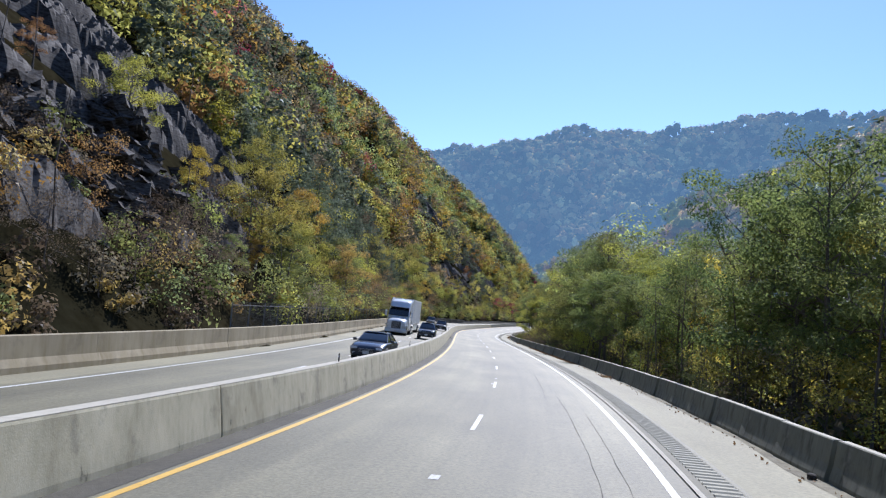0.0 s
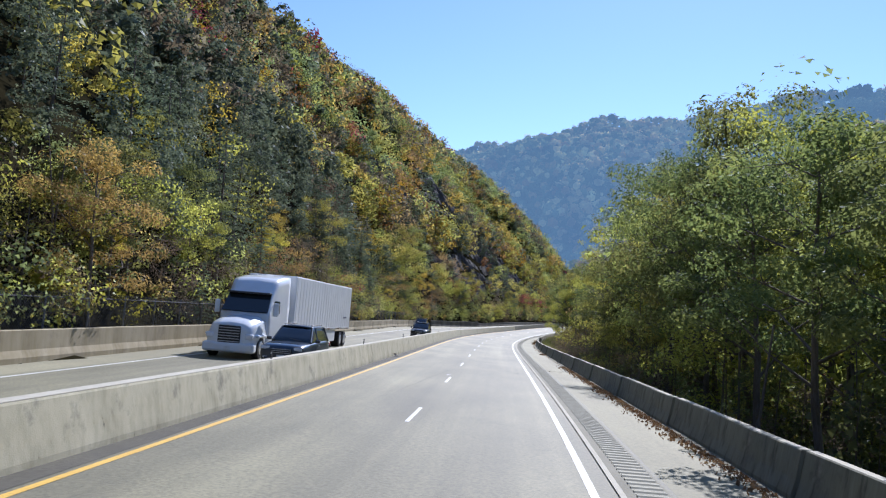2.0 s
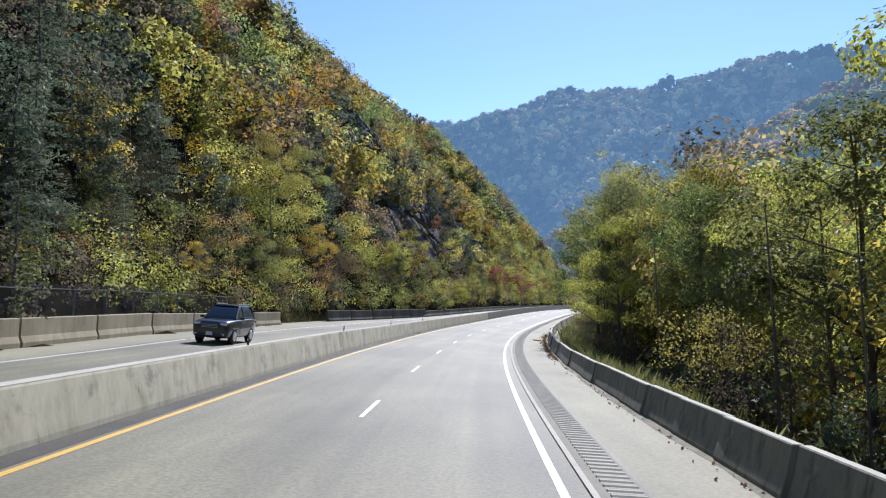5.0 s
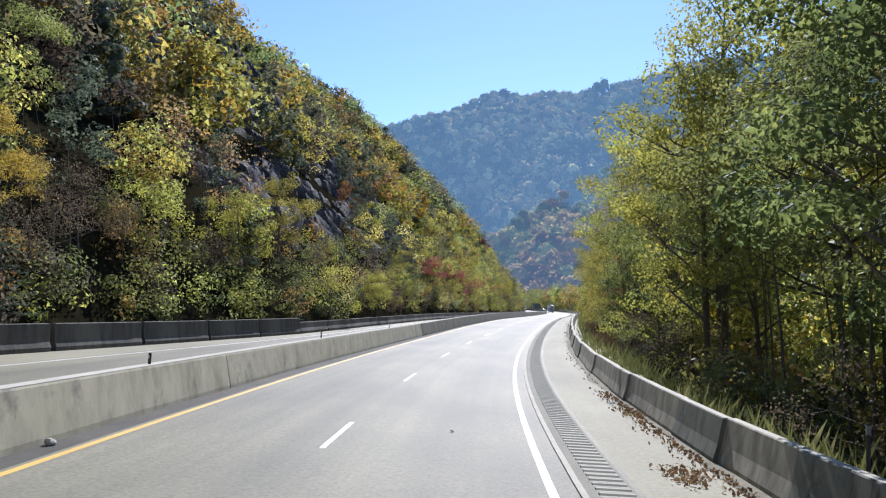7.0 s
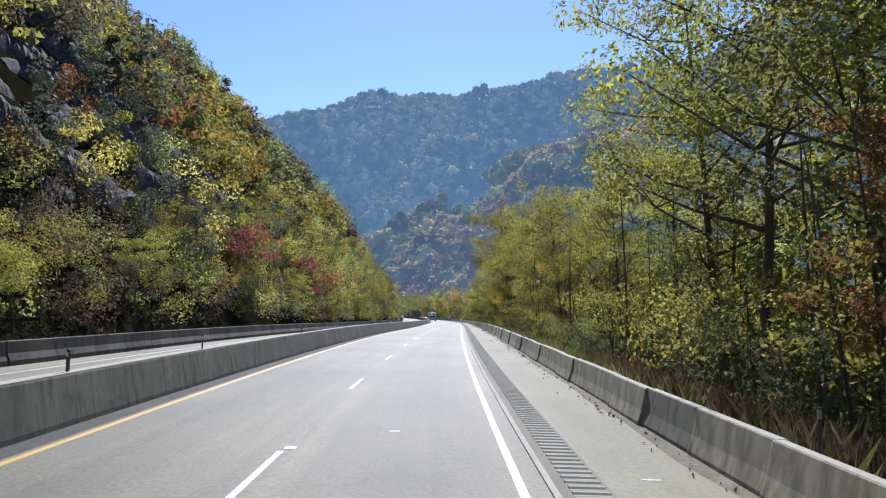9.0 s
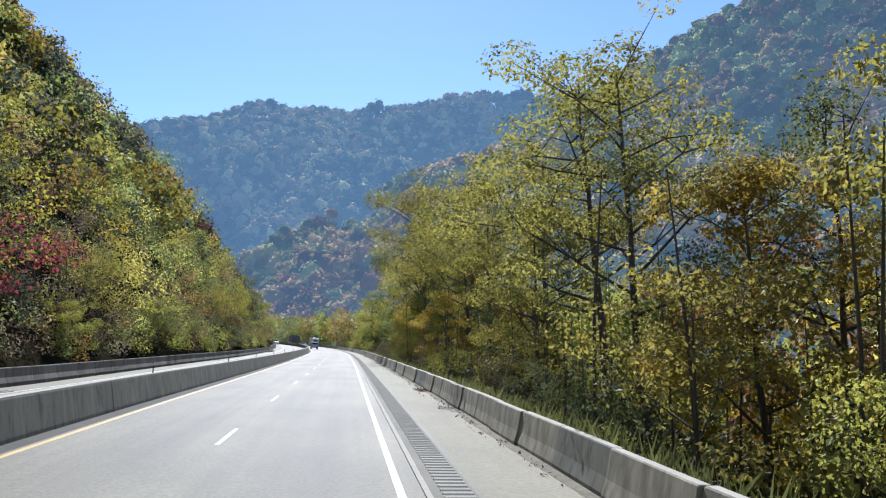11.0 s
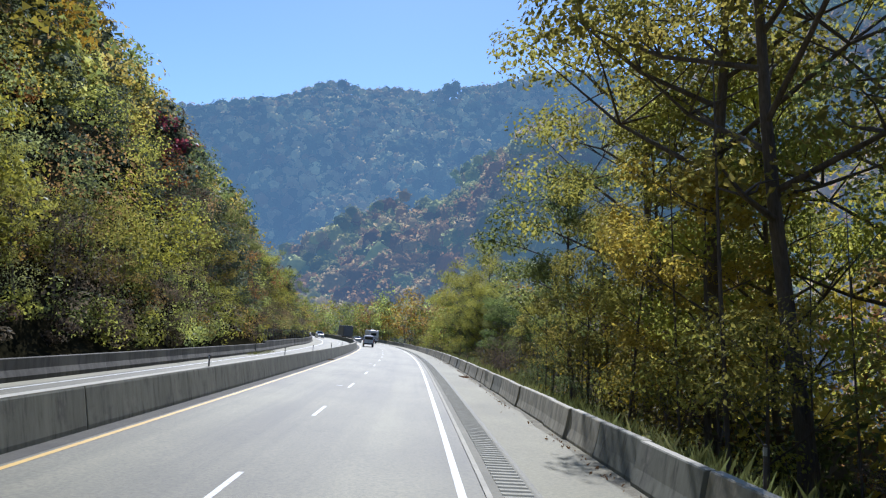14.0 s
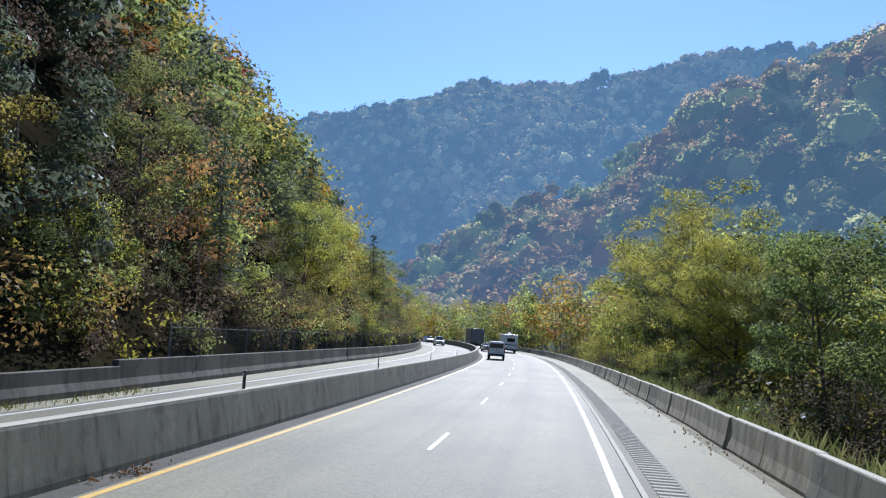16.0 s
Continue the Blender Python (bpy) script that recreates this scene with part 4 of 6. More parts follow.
s = 6.0
while s < 505:
    h = float(np.interp(s, RIGHT_S, RIGHT_H)) * rng.uniform(0.86, 1.1)
    open_wood = 262 < s < 430
    kind = pick(rng, {"bare_a": 1.2, "bare_b": 3.0, "lime_a": 1.4, "yellow_a": 0.5} if open_wood else {"green_a": 0.8, "lime_a": 2.0, "bare_a": 1.4, "bare_b": 1.6} if 205 < s < 262 else {"green_a": 2.2, "lime_a": 1.2, "bare_a": 2.6} if 165 < s < 250 else {"green_a": 3.6, "lime_a": 1.2, "bare_a": 1.6} if s < 130 else {"green_a": 1.8, "lime_a": 3.4, "bare_a": 1.0} if h > 13.5 else {"green_b": 3, "lime_b": 1.2 if s < 415 else 0.3, "yellow_a": 0.5 if s < 380 else 0.0, "orange_a": 0.2})
    plant(kind, s, rng.uniform(13.2, 16.4) + (0.8 if h > 14 else 0), h, rng)
    s += rng.uniform(6.2, 9.4) if open_wood else rng.uniform(3.9, 6.0)
for s, o, h, kind in ((86, 12.2, 17, "green_a"), (95, 12.4, 19, "green_a"), (63, 10.8, 8.5, "green_b"), (68.5, 10.3, 9.5, "green_b"), (75, 10.9, 10, "green_b"), (176, 11.6, 14, "lime_a"), (182, 12.4, 21, "bare_a"), (191, 12.8, 20, "green_a"), (187, 11.0, 12, "green_b"), (56, 14.0, 18.5, "bare_a"), (413, 14.0, 17.5, "green_b"), (508, 21.0, 27.0, "lime_a"), (519, 19.0, 21.0, "lime_a"), (472, 14.5, 17.5, "lime_a"), (469, 15.2, 16.5, "lime_a"),
                      (36, 13.5, 12, "green_b"), (27, 13.4, 15, "bare_a"), (31, 13.0, 17, "green_a"), (37, 14.2, 18, "bare_a"), (42, 13.2, 18, "green_a"), (389, 13.8, 24, "bare_b"), (396, 14.6, 22, "lime_a"), (387, 13.0, 11, "yellow_a"), (213, 12.6, 22, "lime_a"), (236, 12.6, 9, "green_b"), (243, 12.4, 8, "orange_a"), (300, 14, 11, "yellow_a"), (352, 12.0, 10, "yellow_a"), (373, 12.4, 9, "orange_a"),
                      (386, 21, 22, "bare_b"), (399, 19.5, 22, "lime_a"), (406, 21, 19, "orange_a"), (402, 17, 14, "yellow_a")):
    plant(kind, s, o, h, rng)
s = 4.0
while s < 560:
    kind = pick(rng, {"s_green": 4, "s_lime": 2, "s_brown": 2.2})
    plant(kind, s, rng.uniform(10.2, 12.4), rng.uniform(1.8, 4.2), rng)
    s += rng.uniform(3.4, 5.2)

# the front of the hillside wood above the wall
for s, dl, h, kind in ((56, 5, 7.5, "lime_b"), (61, 7, 9, "lime_a"), (66, 4, 7, "lime_b"), (74, 6, 8, "yellow_a"), (83, 3.5, 6, "yellow_a"), (95, 4, 6, "lime_b"), (113, 4.5, 7.5, "yellow_a"), (122, 7, 8, "yellow_a"), (140, 6, 10, "lime_a"),
                       (196, 5, 12, "lime_a"), (202, 8, 13, "lime_a"), (208, 5, 10, "yellow_a"), (214, 10, 12, "green_b"), (240, 6, 9, "lime_b"), (285, 5, 6, "lime_b"), (293, 6, 7, "lime_a"), (300, 5, 6.5, "green_b"), (308, 6, 7, "lime_a"), (318, 5, 7, "lime_b"),
                       (452, 6, 11, "green_b"), (461, 5, 10, "pine_a"), (470, 7, 12, "pine_a"), (480, 5, 10, "lime_b"), (500, 6, 11, "pine_a"), (515, 5, 10, "green_b"), (528, 6, 10, "yellow_a"), (436, 7, 12, "pine_a"), (444, 10, 14, "pine_a")):
    plant(kind, s, float(wall_o(s)) - dl, h, rng)
s = 20.0
while s < 640:
    rocky = 14 < s < 62 or 244 < s < 336
    dl = rng.uniform(1.5, 5.5)
    if rng.uniform() < (0.6 if rocky else 0.8):
        kind = pick(rng, {"s_lime": 2.2, "s_green": 2.6, "s_orange": 1.1, "s_red": 0.15, "s_brown": 3})
        h = rng.uniform(2.5, 5.0)
    else:
        kind = pick(rng, {"lime_b": 3 if s < 410 else 1, "yellow_a": 1.5 if s < 410 else 0, "lime_a": (0.8 if 78 < s < 190 else 2) if s < 410 else 1, "green_b": 2.4, "orange_a": 0.5 if s < 410 else 0, "pine_a": (5.5 if s < 190 else 3.0) if s > 60 else 0.1})
        h = rng.uniform(5.0, 9.5) if not rocky else rng.uniform(4, 6)
    if s < 46:                                       # only low scrub at the foot of the bare cliff
        kind, h = ("s_orange" if kind == "s_orange" else "s_brown"), 0.62 * h
    plant(kind, s, float(wall_o(s)) - dl, h, rng)
    s += rng.uniform(2.2, 4.0)


for s, dl, h, kind in ((22, 6, 2.6, "s_brown"), (27, 7, 3, "s_brown"), (32, 6, 3, "s_orange"), (33, 17, 2.6, "s_brown"), (30, 24, 3, "s_lime"), (41, 15, 4, "orange_a"), (28, 28, 4, "s_brown"), (46, 24, 6, "lime_b"), (47, 12, 6.5, "lime_b"), (50, 8, 7, "yellow_a")):
    plant(kind, s, float(wall_o(s)) - dl, h, rng)
for i in range(38):
    s = (80 + 106 * rng.uniform()) if i < 28 else 425 + 100 * rng.uniform()
    plant("pine_a", s, float(wall_o(s)) - rng.uniform(4, 16), rng.uniform(9, 16), rng)


def forest(name, label, mat, xyh, quads, leaf, seed, slim=0.36, bottom=0.18, clumps=9, pointed=False):
    """Many crowns too far off to count, as one mesh of leaf sprays: rows of x, y, height."""
    rng = np.random.default_rng(seed)
    if not len(xyh):
        return
    x, y, h = np.array(xyh, float).T
    z = land(x, y)
    n = len(x)
    a = rng.uniform(0, 2 * math.pi, (n, clumps))
    u = (np.arange(clumps)[None] + rng.uniform(0, 1, (n, clumps))) / clumps            # height within the crown
    girth = np.sin(math.pi * (0.14 + 0.80 * u)) if not pointed else 1.05 - 0.9 * u
    rad = h[:, None] * slim * girth * rng.uniform(0.35, 1.0, (n, clumps))
    lz = z[:, None] + h[:, None] * (bottom + 0.12 + (0.90 - bottom - 0.12) * u)
    lx, ly = x[:, None] + rad * np.cos(a), y[:, None] + rad * np.sin(a)
    lr = h[:, None] * slim * rng.uniform(0.36, 0.60, (n, clumps)) * (5.0 / clumps) ** 0.33
    j = rng.integers(0, clumps, (n, quads))
    row = np.arange(n)[:, None]
    d = rng.normal(size=(n, quads, 3))
    d /= np.linalg.norm(d, axis=2)[..., None]
    r = lr[row, j] * (0.55 + 0.45 * rng.uniform(0, 1, (n, quads)) ** 0.5)
    p = np.stack([lx[row, j], ly[row, j], lz[row, j]], -1) + d * r[..., None] * np.array([1.0, 1.0, 0.55 if pointed else 0.72])
    out = d + 0.6 * (p - np.stack([x, y, z + 0.45 * h], -1)[:, None]) / h[:, None, None] + np.array([0, 0, 0.45])
    v, f = leaf_tris(p.reshape(-1, 3), leaf, rng, out.reshape(-1, 3))
    ob = mesh_object(name, v, f, mat)
    tone = ob.data.attributes.new("tone", "FLOAT", "FACE")
    tone.data.foreach_set("value", np.repeat(rng.uniform(-1, 1, n), quads).astype(np.float32))
    return tagged(ob, label, "forest", kind="stuff")


rng = np.random.default_rng(45)
for nm, mat, n, lab in (("undergrowth", LEAVES["brown"], 360, "brown twiggy undergrowth along the top of the wall"), ("undergrowth", LEAVES["lime"], 330, "yellow-green undergrowth along the top of the wall"),
                        ("undergrowth", LEAVES["green"], 420, "dark green undergrowth along the top of the wall"), ("undergrowth", LEAVES["orange"], 160, "rusty undergrowth along the top of the wall")):
    s = rng.uniform(50 if mat is LEAVES["lime"] else 0, 640, n)
    p = road_at(s, wall_o(s) - 1.6 - 7 * rng.uniform(0, 1, n) ** 1.5)
    tagged(forest(nm, lab, mat, np.stack([p[:, 0], p[:, 1], rng.uniform(1.4, 3.8, n)], -1), 330, 0.155, 46, 0.62, 0.0, 6), category="undergrowth")
for nm, mat, n, lab in (("undergrowth", LEAVES["shade_green"], 560, "green undergrowth below the shoulder barrier, darkened as if shaded"), ("undergrowth", LEAVES["brown"], 240, "brown undergrowth below the shoulder barrier"), ("undergrowth", LEAVES["lime"], 110, "yellow-green undergrowth below the shoulder barrier")):
    s = rng.uniform(0, 640, n)
    p = road_at(s, 12.5 + 8 * rng.uniform(0, 1, n))
    tagged(forest(nm, lab, mat, np.stack([p[:, 0], p[:, 1], rng.uniform(1.6, 4.6, n)], -1), 190, 0.25, 47, 0.6, 0.0, 6), category="undergrowth")


def thin_trunks(name, label, s, o, h, seed):
    """Slender bare stems of a wood's inside, as one mesh."""
    rng = np.random.default_rng(seed)
    V, F = [], []
    for a, b, c in zip(s, o, h):
        x, y = road_at(a, b)[:2]
        z = float(land(np.array([x]), np.array([y]))[0]) - 0.2
        lean = rng.normal(0, 0.06, 2) * c
        v, f = tube([(x, y, z), (x + lean[0] * 0.4 + rng.normal(0, 0.1), y + lean[1] * 0.4, z + c * 0.5), (x + lean[0], y + lean[1], z + c)], np.array([1.0, 0.7, 0.25]) * c * rng.uniform(0.004, 0.009), 5)
        F.extend([tuple(i + len(V) for i in q) for q in f])
        V.extend(v)
    return tagged(mesh_object(name, V, F, bark, smooth=True), label, "trunks", kind="stuff")


n = 420
s = rng.uniform(10, 560, n)
thin_trunks("thin_stems", "slender dark stems inside the riverside wood", s, rng.uniform(10.8, 18, n), np.interp(s, RIGHT_S, RIGHT_H) * rng.uniform(0.3, 0.52, n), 61)
n = 260
s = rng.uniform(14, 560, n)
thin_trunks("thin_stems", "slender dark stems in the hillside wood", s, wall_o(s) - rng.uniform(2.5, 14, n), rng.uniform(4, 8, n), 62)


def blades(name, label, mat, s, o, h, seed):
    """Thin standing blades and stalks of grass or weed."""
    rng = np.random.default_rng(seed)
    n = len(s)
    p = road_at(s, o)
    p[:, 2] = land(p[:, 0], p[:, 1])
    a = rng.uniform(0, math.pi, n)
    d = np.stack([np.cos(a), np.sin(a), np.zeros(n)], -1) * (0.003 + 0.005 * rng.uniform(0, 1, n))[:, None]
    lean = rng.normal(0, 0.22, (n, 3)) * h[:, None]
    lean[:, 2] = 0
    up = np.array([0, 0, 1.0]) * h[:, None]
    v = np.stack([p - d, p + d, p + lean * 0.4 + up * 0.6 + d * 0.7, p + lean + up], 1).reshape(-1, 3)
    return tagged(mesh_object(name, v, np.arange(4 * n).reshape(-1, 4), mat), label, "grass", kind="stuff")


n = 26000
s = rng.uniform(0, 520, n)
blades("verge_grass", "thin green and straw grass behind the barrier", grass_mat, s, 7.9 + 2.6 * rng.uniform(0, 1, n) ** 1.3, rng.uniform(0.2, 0.75, n) * np.interp(s, [0, 140, 150, 520], [0.8, 0.9, 1.5, 1.5]), 48)
n = 3800
s = rng.uniform(226, 262, n)
blades("dry_weeds", "rusty dry weeds behind the barrier", dry_weed, s, 8.6 + 2.2 * rng.uniform(0, 1, n), rng.uniform(0.6, 1.35, n), 49)
n = 9500
s = np.concatenate([rng.uniform(300, 405, n - 900), rng.uniform(100, 300, 900)])
blades("verge_grass", "bright green grass strip behind the barrier", green_grass, s, 7.55 + 1.1 * rng.uniform(0, 1, n) ** 1.2, rng.uniform(0.25, 0.85, n), 51)
n = 3000
s = np.concatenate([rng.uniform(186, 199, n // 2), rng.uniform(428, 441, n - n // 2)])
blades("verge_grass", "grass tuft verge at the gap in the wall", grass_mat, s, wall_o(s) + np.where(s < 300, -1.5, 0.4) + rng.uniform(-.7, .7, n), rng.uniform(0.15, 0.5, n), 50)
n = 5200
s = np.concatenate([rng.uniform(60, 100, n // 2), rng.uniform(165, 200, n // 4), rng.uniform(0, 460, n - n // 2 - n // 4)])
q, f = leaf_quads(road_at(s, 6.62 - np.abs(rng.normal(0, 0.22, n)), 0.03), 0.085, rng, 0.0)
tagged(mesh_object("fallen_leaves", q, f, litter), "drift of dry fallen leaves at the foot of the barrier", "leaf litter", kind="stuff")

SPECIES = ["green", "lime", "yellow", "orange", "red", "pine", "brown"]
TEXT = {"green": "green broadleaf woodland on the steep slope", "lime": "yellow-green autumn woodland on the steep slope", "yellow": "golden autumn trees scattered over the slope",
        "orange": "rusty orange autumn trees over the slope", "red": "crimson autumn trees on the slope", "pine": "dark blue-green pines and hemlocks on the slope", "brown": "half-bare brown trees on the slope"}


def species(x, y, rng, weights, patch=28.0):
    """Picks a kind of tree by patches."""
    u = np.clip(0.5 + 0.42 * wobble(x, y, patch, 9) + 0.34 * rng.uniform(-1, 1, len(x)), 0, 0.999)
    w = np.cumsum([weights[n] for n in SPECIES]) / sum(weights.values())
    return np.searchsorted(w, u)


def scatter(rng, n, s0, s1, d0, d1, power=1.0):
    s = rng.uniform(s0, s1, n)
    dl = d0 + (d1 - d0) * rng.uniform(0, 1, n) ** power
    p = road_at(s, wall_o(s) - dl)
    return s, dl, p[:, 0], p[:, 1]


rng = np.random.default_rng(41)
for tag, n, d0, d1, quads, leaf, hs in (("edge", 540, 3.5, 20, 1000, 0.21, (5, 10)), ("lower", 1900, 14, 66, 330, 0.58, (7, 14)), ("upper", 3000, 55, 230, 96, 1.15, (9, 16)), ("crest", 1000, 200, 420, 26, 2.4, (10, 17))):
    s, dl, x, y = scatter(rng, int(n * 0.94), 5, 660, d0, d1)
    n = len(s)
    keep = ~((s > 8) & (s < 76) & (dl > 2) & (dl < 84) & (rng.uniform(0, 1, n) < np.where(s < 56, 0.985, 0.86)))
    keep &= ~((s > 246) & (s < 336) & (dl > 9) & (dl < 60) & (rng.uniform(0, 1, n) < 0.62))
    ns, no = nearest(x, y)
    keep &= no < wall_o(ns) - 0.65 * d0
    s, dl, x, y = s[keep], dl[keep], x[keep], y[keep]
    h = rng.uniform(*hs, len(x))
    high = tag in ("upper", "crest")
    kinds = species(x, y, rng, {"green": 3.0, "lime": 1.6, "yellow": 1.2, "orange": 1.9, "red": 0.25, "pine": 2.6, "brown": 2.2} if high else {"green": 3.2, "lime": 2.8, "yellow": 1.3, "orange": 0.75, "red": 0.08, "pine": 3.2, "brown": 1.6})
    order = {n2: i for i, n2 in enumerate(SPECIES)}
    dark = (((s > 415) & (s < 530)) & (rng.uniform(0, 1, len(s)) < 0.30)) | ((s > 78) & (s < 190) & (dl < 80) & (rng.uniform(0, 1, len(s)) < 0.62))
    kinds[dark] = order["pine"]
    dull = (dl > 45) & (rng.uniform(0, 1, len(s)) < 0.45) & ((kinds == order["lime"]) | (kinds == order["yellow"]))
    kinds[dull] = np.where(rng.uniform(0, 1, dull.sum()) < 0.55, order["green"], order["brown"])
    if tag == "edge":
        kinds[kinds == order["red"]] = order["lime"]
    for n2 in SPECIES:
        q = kinds == order[n2]
        forest("hillside_forest", TEXT[n2], LEAVES[n2], np.stack([x[q], y[q], h[q]], -1), quads, leaf, 50 + order[n2], 0.28 if n2 == "pine" else 0.42, 0.05, 8 if tag in ("upper", "crest") else 12, n2 == "pine")

# the wood between barrier and river, behind its front trees
for n, o0, o1, count, leaf, low in ((320, 18.0, 26.0, 1200, 0.36, 0.05), (400, 14.0, 24.0, 560, 0.25, 0.0), (380, 26.0, 64.0, 420, 0.62, 0.0)):
    s = rng.uniform(0, 720, n)
    o = np.where(s > 505, o0 - 4, o0) + (o1 - o0) * rng.uniform(0, 1, n)
    p = road_at(s, o)
    ns, no = nearest(p[:, 0], p[:, 1])
    q = no > 11.5
    hh = np.interp(s, RIGHT_S, RIGHT_H) * rng.uniform(0.85, 1.15, n)
    if n == 400:
        hh = rng.uniform(3.5, 8.0, n)
    clearing = (s > 262) & (s < 430)                     # a younger, brighter wood on this stretch
    hh = np.where(clearing & (n != 400), hh * 0.72, hh)
    q &= (s < 505) | (n == 380)
    q &= ~clearing | (rng.uniform(0, 1, n) < (0.95 if n == 380 else 0.72))
    kinds = species(p[:, 0], p[:, 1], rng, {"green": 3.2, "lime": 3, "yellow": 1.7, "orange": 1.0, "red": 0.05, "pine": 0.2, "brown": 0.8})
    kinds = np.where(clearing & (rng.uniform(0, 1, n) < 0.55), rng.choice([1, 2, 2, 3], n), kinds)
    for i, n2 in enumerate(SPECIES):
        k = q & (kinds == i)
        if k.any():
            forest("riverside_forest", "riverside " + TEXT[n2].replace("on the steep slope", "below the road").replace("over the slope", "below the road").replace("on the slope", "below the road").replace("scattered ", ""), LEAVES[n2], np.stack([p[k, 0], p[k, 1], hh[k]], -1), count, leaf, 70 + i, 0.34 if n != 400 else 0.5, low, 14)

# crowns round the far bend
n = 150
s = rng.uniform(490, 730, n)
p = road_at(s, np.where(rng.uniform(0, 1, n) < 0.5, 11.5, 15.0) + 16 * rng.uniform(0, 1, n))
ns, no = nearest(p[:, 0], p[:, 1])
hh = rng.uniform(12, 19, n)
kinds = rng.choice([0, 0, 0, 1, 1, 2, 3], n)
for i in range(4):
    k = (kinds == i) & (no > 10.5)
    forest("riverside_forest", "rounded " + ("green", "yellow-green", "golden", "rusty")[i] + " treetops round the far bend below the road", LEAVES[SPECIES[i]], np.stack([p[k, 0], p[k, 1], hh[k]], -1), 420, 0.46, 170 + i, 0.30, 0.22, 11)
thin_trunks("thin_stems", "grey stems of the wood round the far bend", s[no > 11], (np.where(no > 11, no, 12))[no > 11], hh[no > 11] * 0.6, 63)

# mountains across the river
ball = bmesh.new()
bmesh.ops.create_icosphere(ball, subdivisions=1, radius=1.0)
BALL_V = np.array([v.co[:] for v in ball.verts])
BALL_F = np.array([[v.index for v in f.verts] for f in ball.faces])
ball.free()


def canopy(name, label, mat, x, y, r, seed, sprays=16, size=0.46, tall=1.6):
    """A far wood: every crown a lumpy mass on the slope, with a skin of leaf sprays gathered in boughs."""
    rng = np.random.default_rng(seed)
    n = len(x)
    z = land(x, y) + r * rng.uniform(0.0, tall, n)
    mid = np.stack([x, y, z], -1)
    lump = BALL_V[None] * (1 + rng.normal(0, 0.14, (n, len(BALL_V), 1))) * rng.uniform(0.68, 0.90, (n, 1, 3))
    lump = lump * (r[:, None, None] * np.array([1.0, 1.0, 0.95])) + mid[:, None]
    f = (BALL_F[None] + (np.arange(n) * len(BALL_V))[:, None, None]).reshape(-1, 3)
    bough = rng.normal(size=(n, 7, 3))
    bough[..., 2] = np.abs(bough[..., 2]) * 1.1 - 0.25
    bough /= np.linalg.norm(bough, axis=2)[..., None]
    own = bough[np.arange(n)[:, None], rng.integers(0, 7, (n, sprays))]
    d = rng.normal(size=(n, sprays, 3)) + 0.9 * own + np.array([0, 0, 0.35])
    d /= np.linalg.norm(d, axis=2)[..., None]
    pts = mid[:, None] + (own * 0.62 + d * rng.uniform(0.34, 0.46, (n, sprays, 1))) * r[:, None, None]
    tv, tf = leaf_tris(pts.reshape(-1, 3), np.repeat(r * size, sprays), rng, d.reshape(-1, 3) + np.array([0, 0, 0.25]))
    ob = mesh_object(name, np.concatenate([lump.reshape(-1, 3), tv]), np.concatenate([f, tf + n * len(BALL_V)]), mat, smooth=True)
    tone = rng.uniform(-1, 1, n)
    at = ob.data.attributes.new("tone", "FLOAT", "FACE")
    at.data.foreach_set("value", np.concatenate([np.repeat(tone, len(BALL_F)), np.repeat(tone, sprays)]).astype(np.float32))
    return tagged(ob, label, "forest", kind="stuff")


n = 190000
x, y = rng.uniform(-900, 760, n), rng.uniform(420, 1850, n)
ns, no = nearest(x, y)
far_h, near_h = crest(x, y, *CRESTS[0]), crest(x, y, *CRESTS[1])
far = far_h > near_h
q = (no > 42) & (np.abs(x) < 0.62 * y + 60) & (rng.uniform(0, 1, n) < np.where(far, 0.32, 0.46))
q &= ~((x > 560) & (y < 950)) & ~(far & ((y > 1575) | (y < 1010) | (x < -430)))
xc = np.interp(y, [300, 760, 1018, 1268], [640, 560, 450, 412])
yc = np.interp(x, [-50, -17, 49, 145, 237, 308, 412], [925, 975, 1125, 1200, 1240, 1258, 1268])
q &= far | ((x < xc + 30) & ((y < yc + 40) | (x > 412)))        # none behind the crest
x, y, far = x[q], y[q], far[q]
rust = wobble(x, y, 80, 12) + 0.9 * rng.uniform(-1, 1, len(x)) > np.where(far, 0.30, 0.10)
r = (2.2 + 4.0 * rng.uniform(0, 1, len(x)) ** 1.5) * np.where(far, 1.6, 1.5)
ex, ey = road_at(540.0, 40.0)[:2]
foot = np.hypot(x - ex, y - ey) < 480               # the part that the road comes nearest to
# all these canopies glow with haze painted into their materials
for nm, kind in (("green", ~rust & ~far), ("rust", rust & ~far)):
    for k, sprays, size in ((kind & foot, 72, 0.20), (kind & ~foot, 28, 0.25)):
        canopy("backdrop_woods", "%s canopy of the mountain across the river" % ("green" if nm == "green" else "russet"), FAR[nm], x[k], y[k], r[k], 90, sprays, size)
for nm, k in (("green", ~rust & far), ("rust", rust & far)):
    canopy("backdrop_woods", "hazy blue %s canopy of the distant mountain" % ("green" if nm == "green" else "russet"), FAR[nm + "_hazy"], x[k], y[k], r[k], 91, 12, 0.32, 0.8)

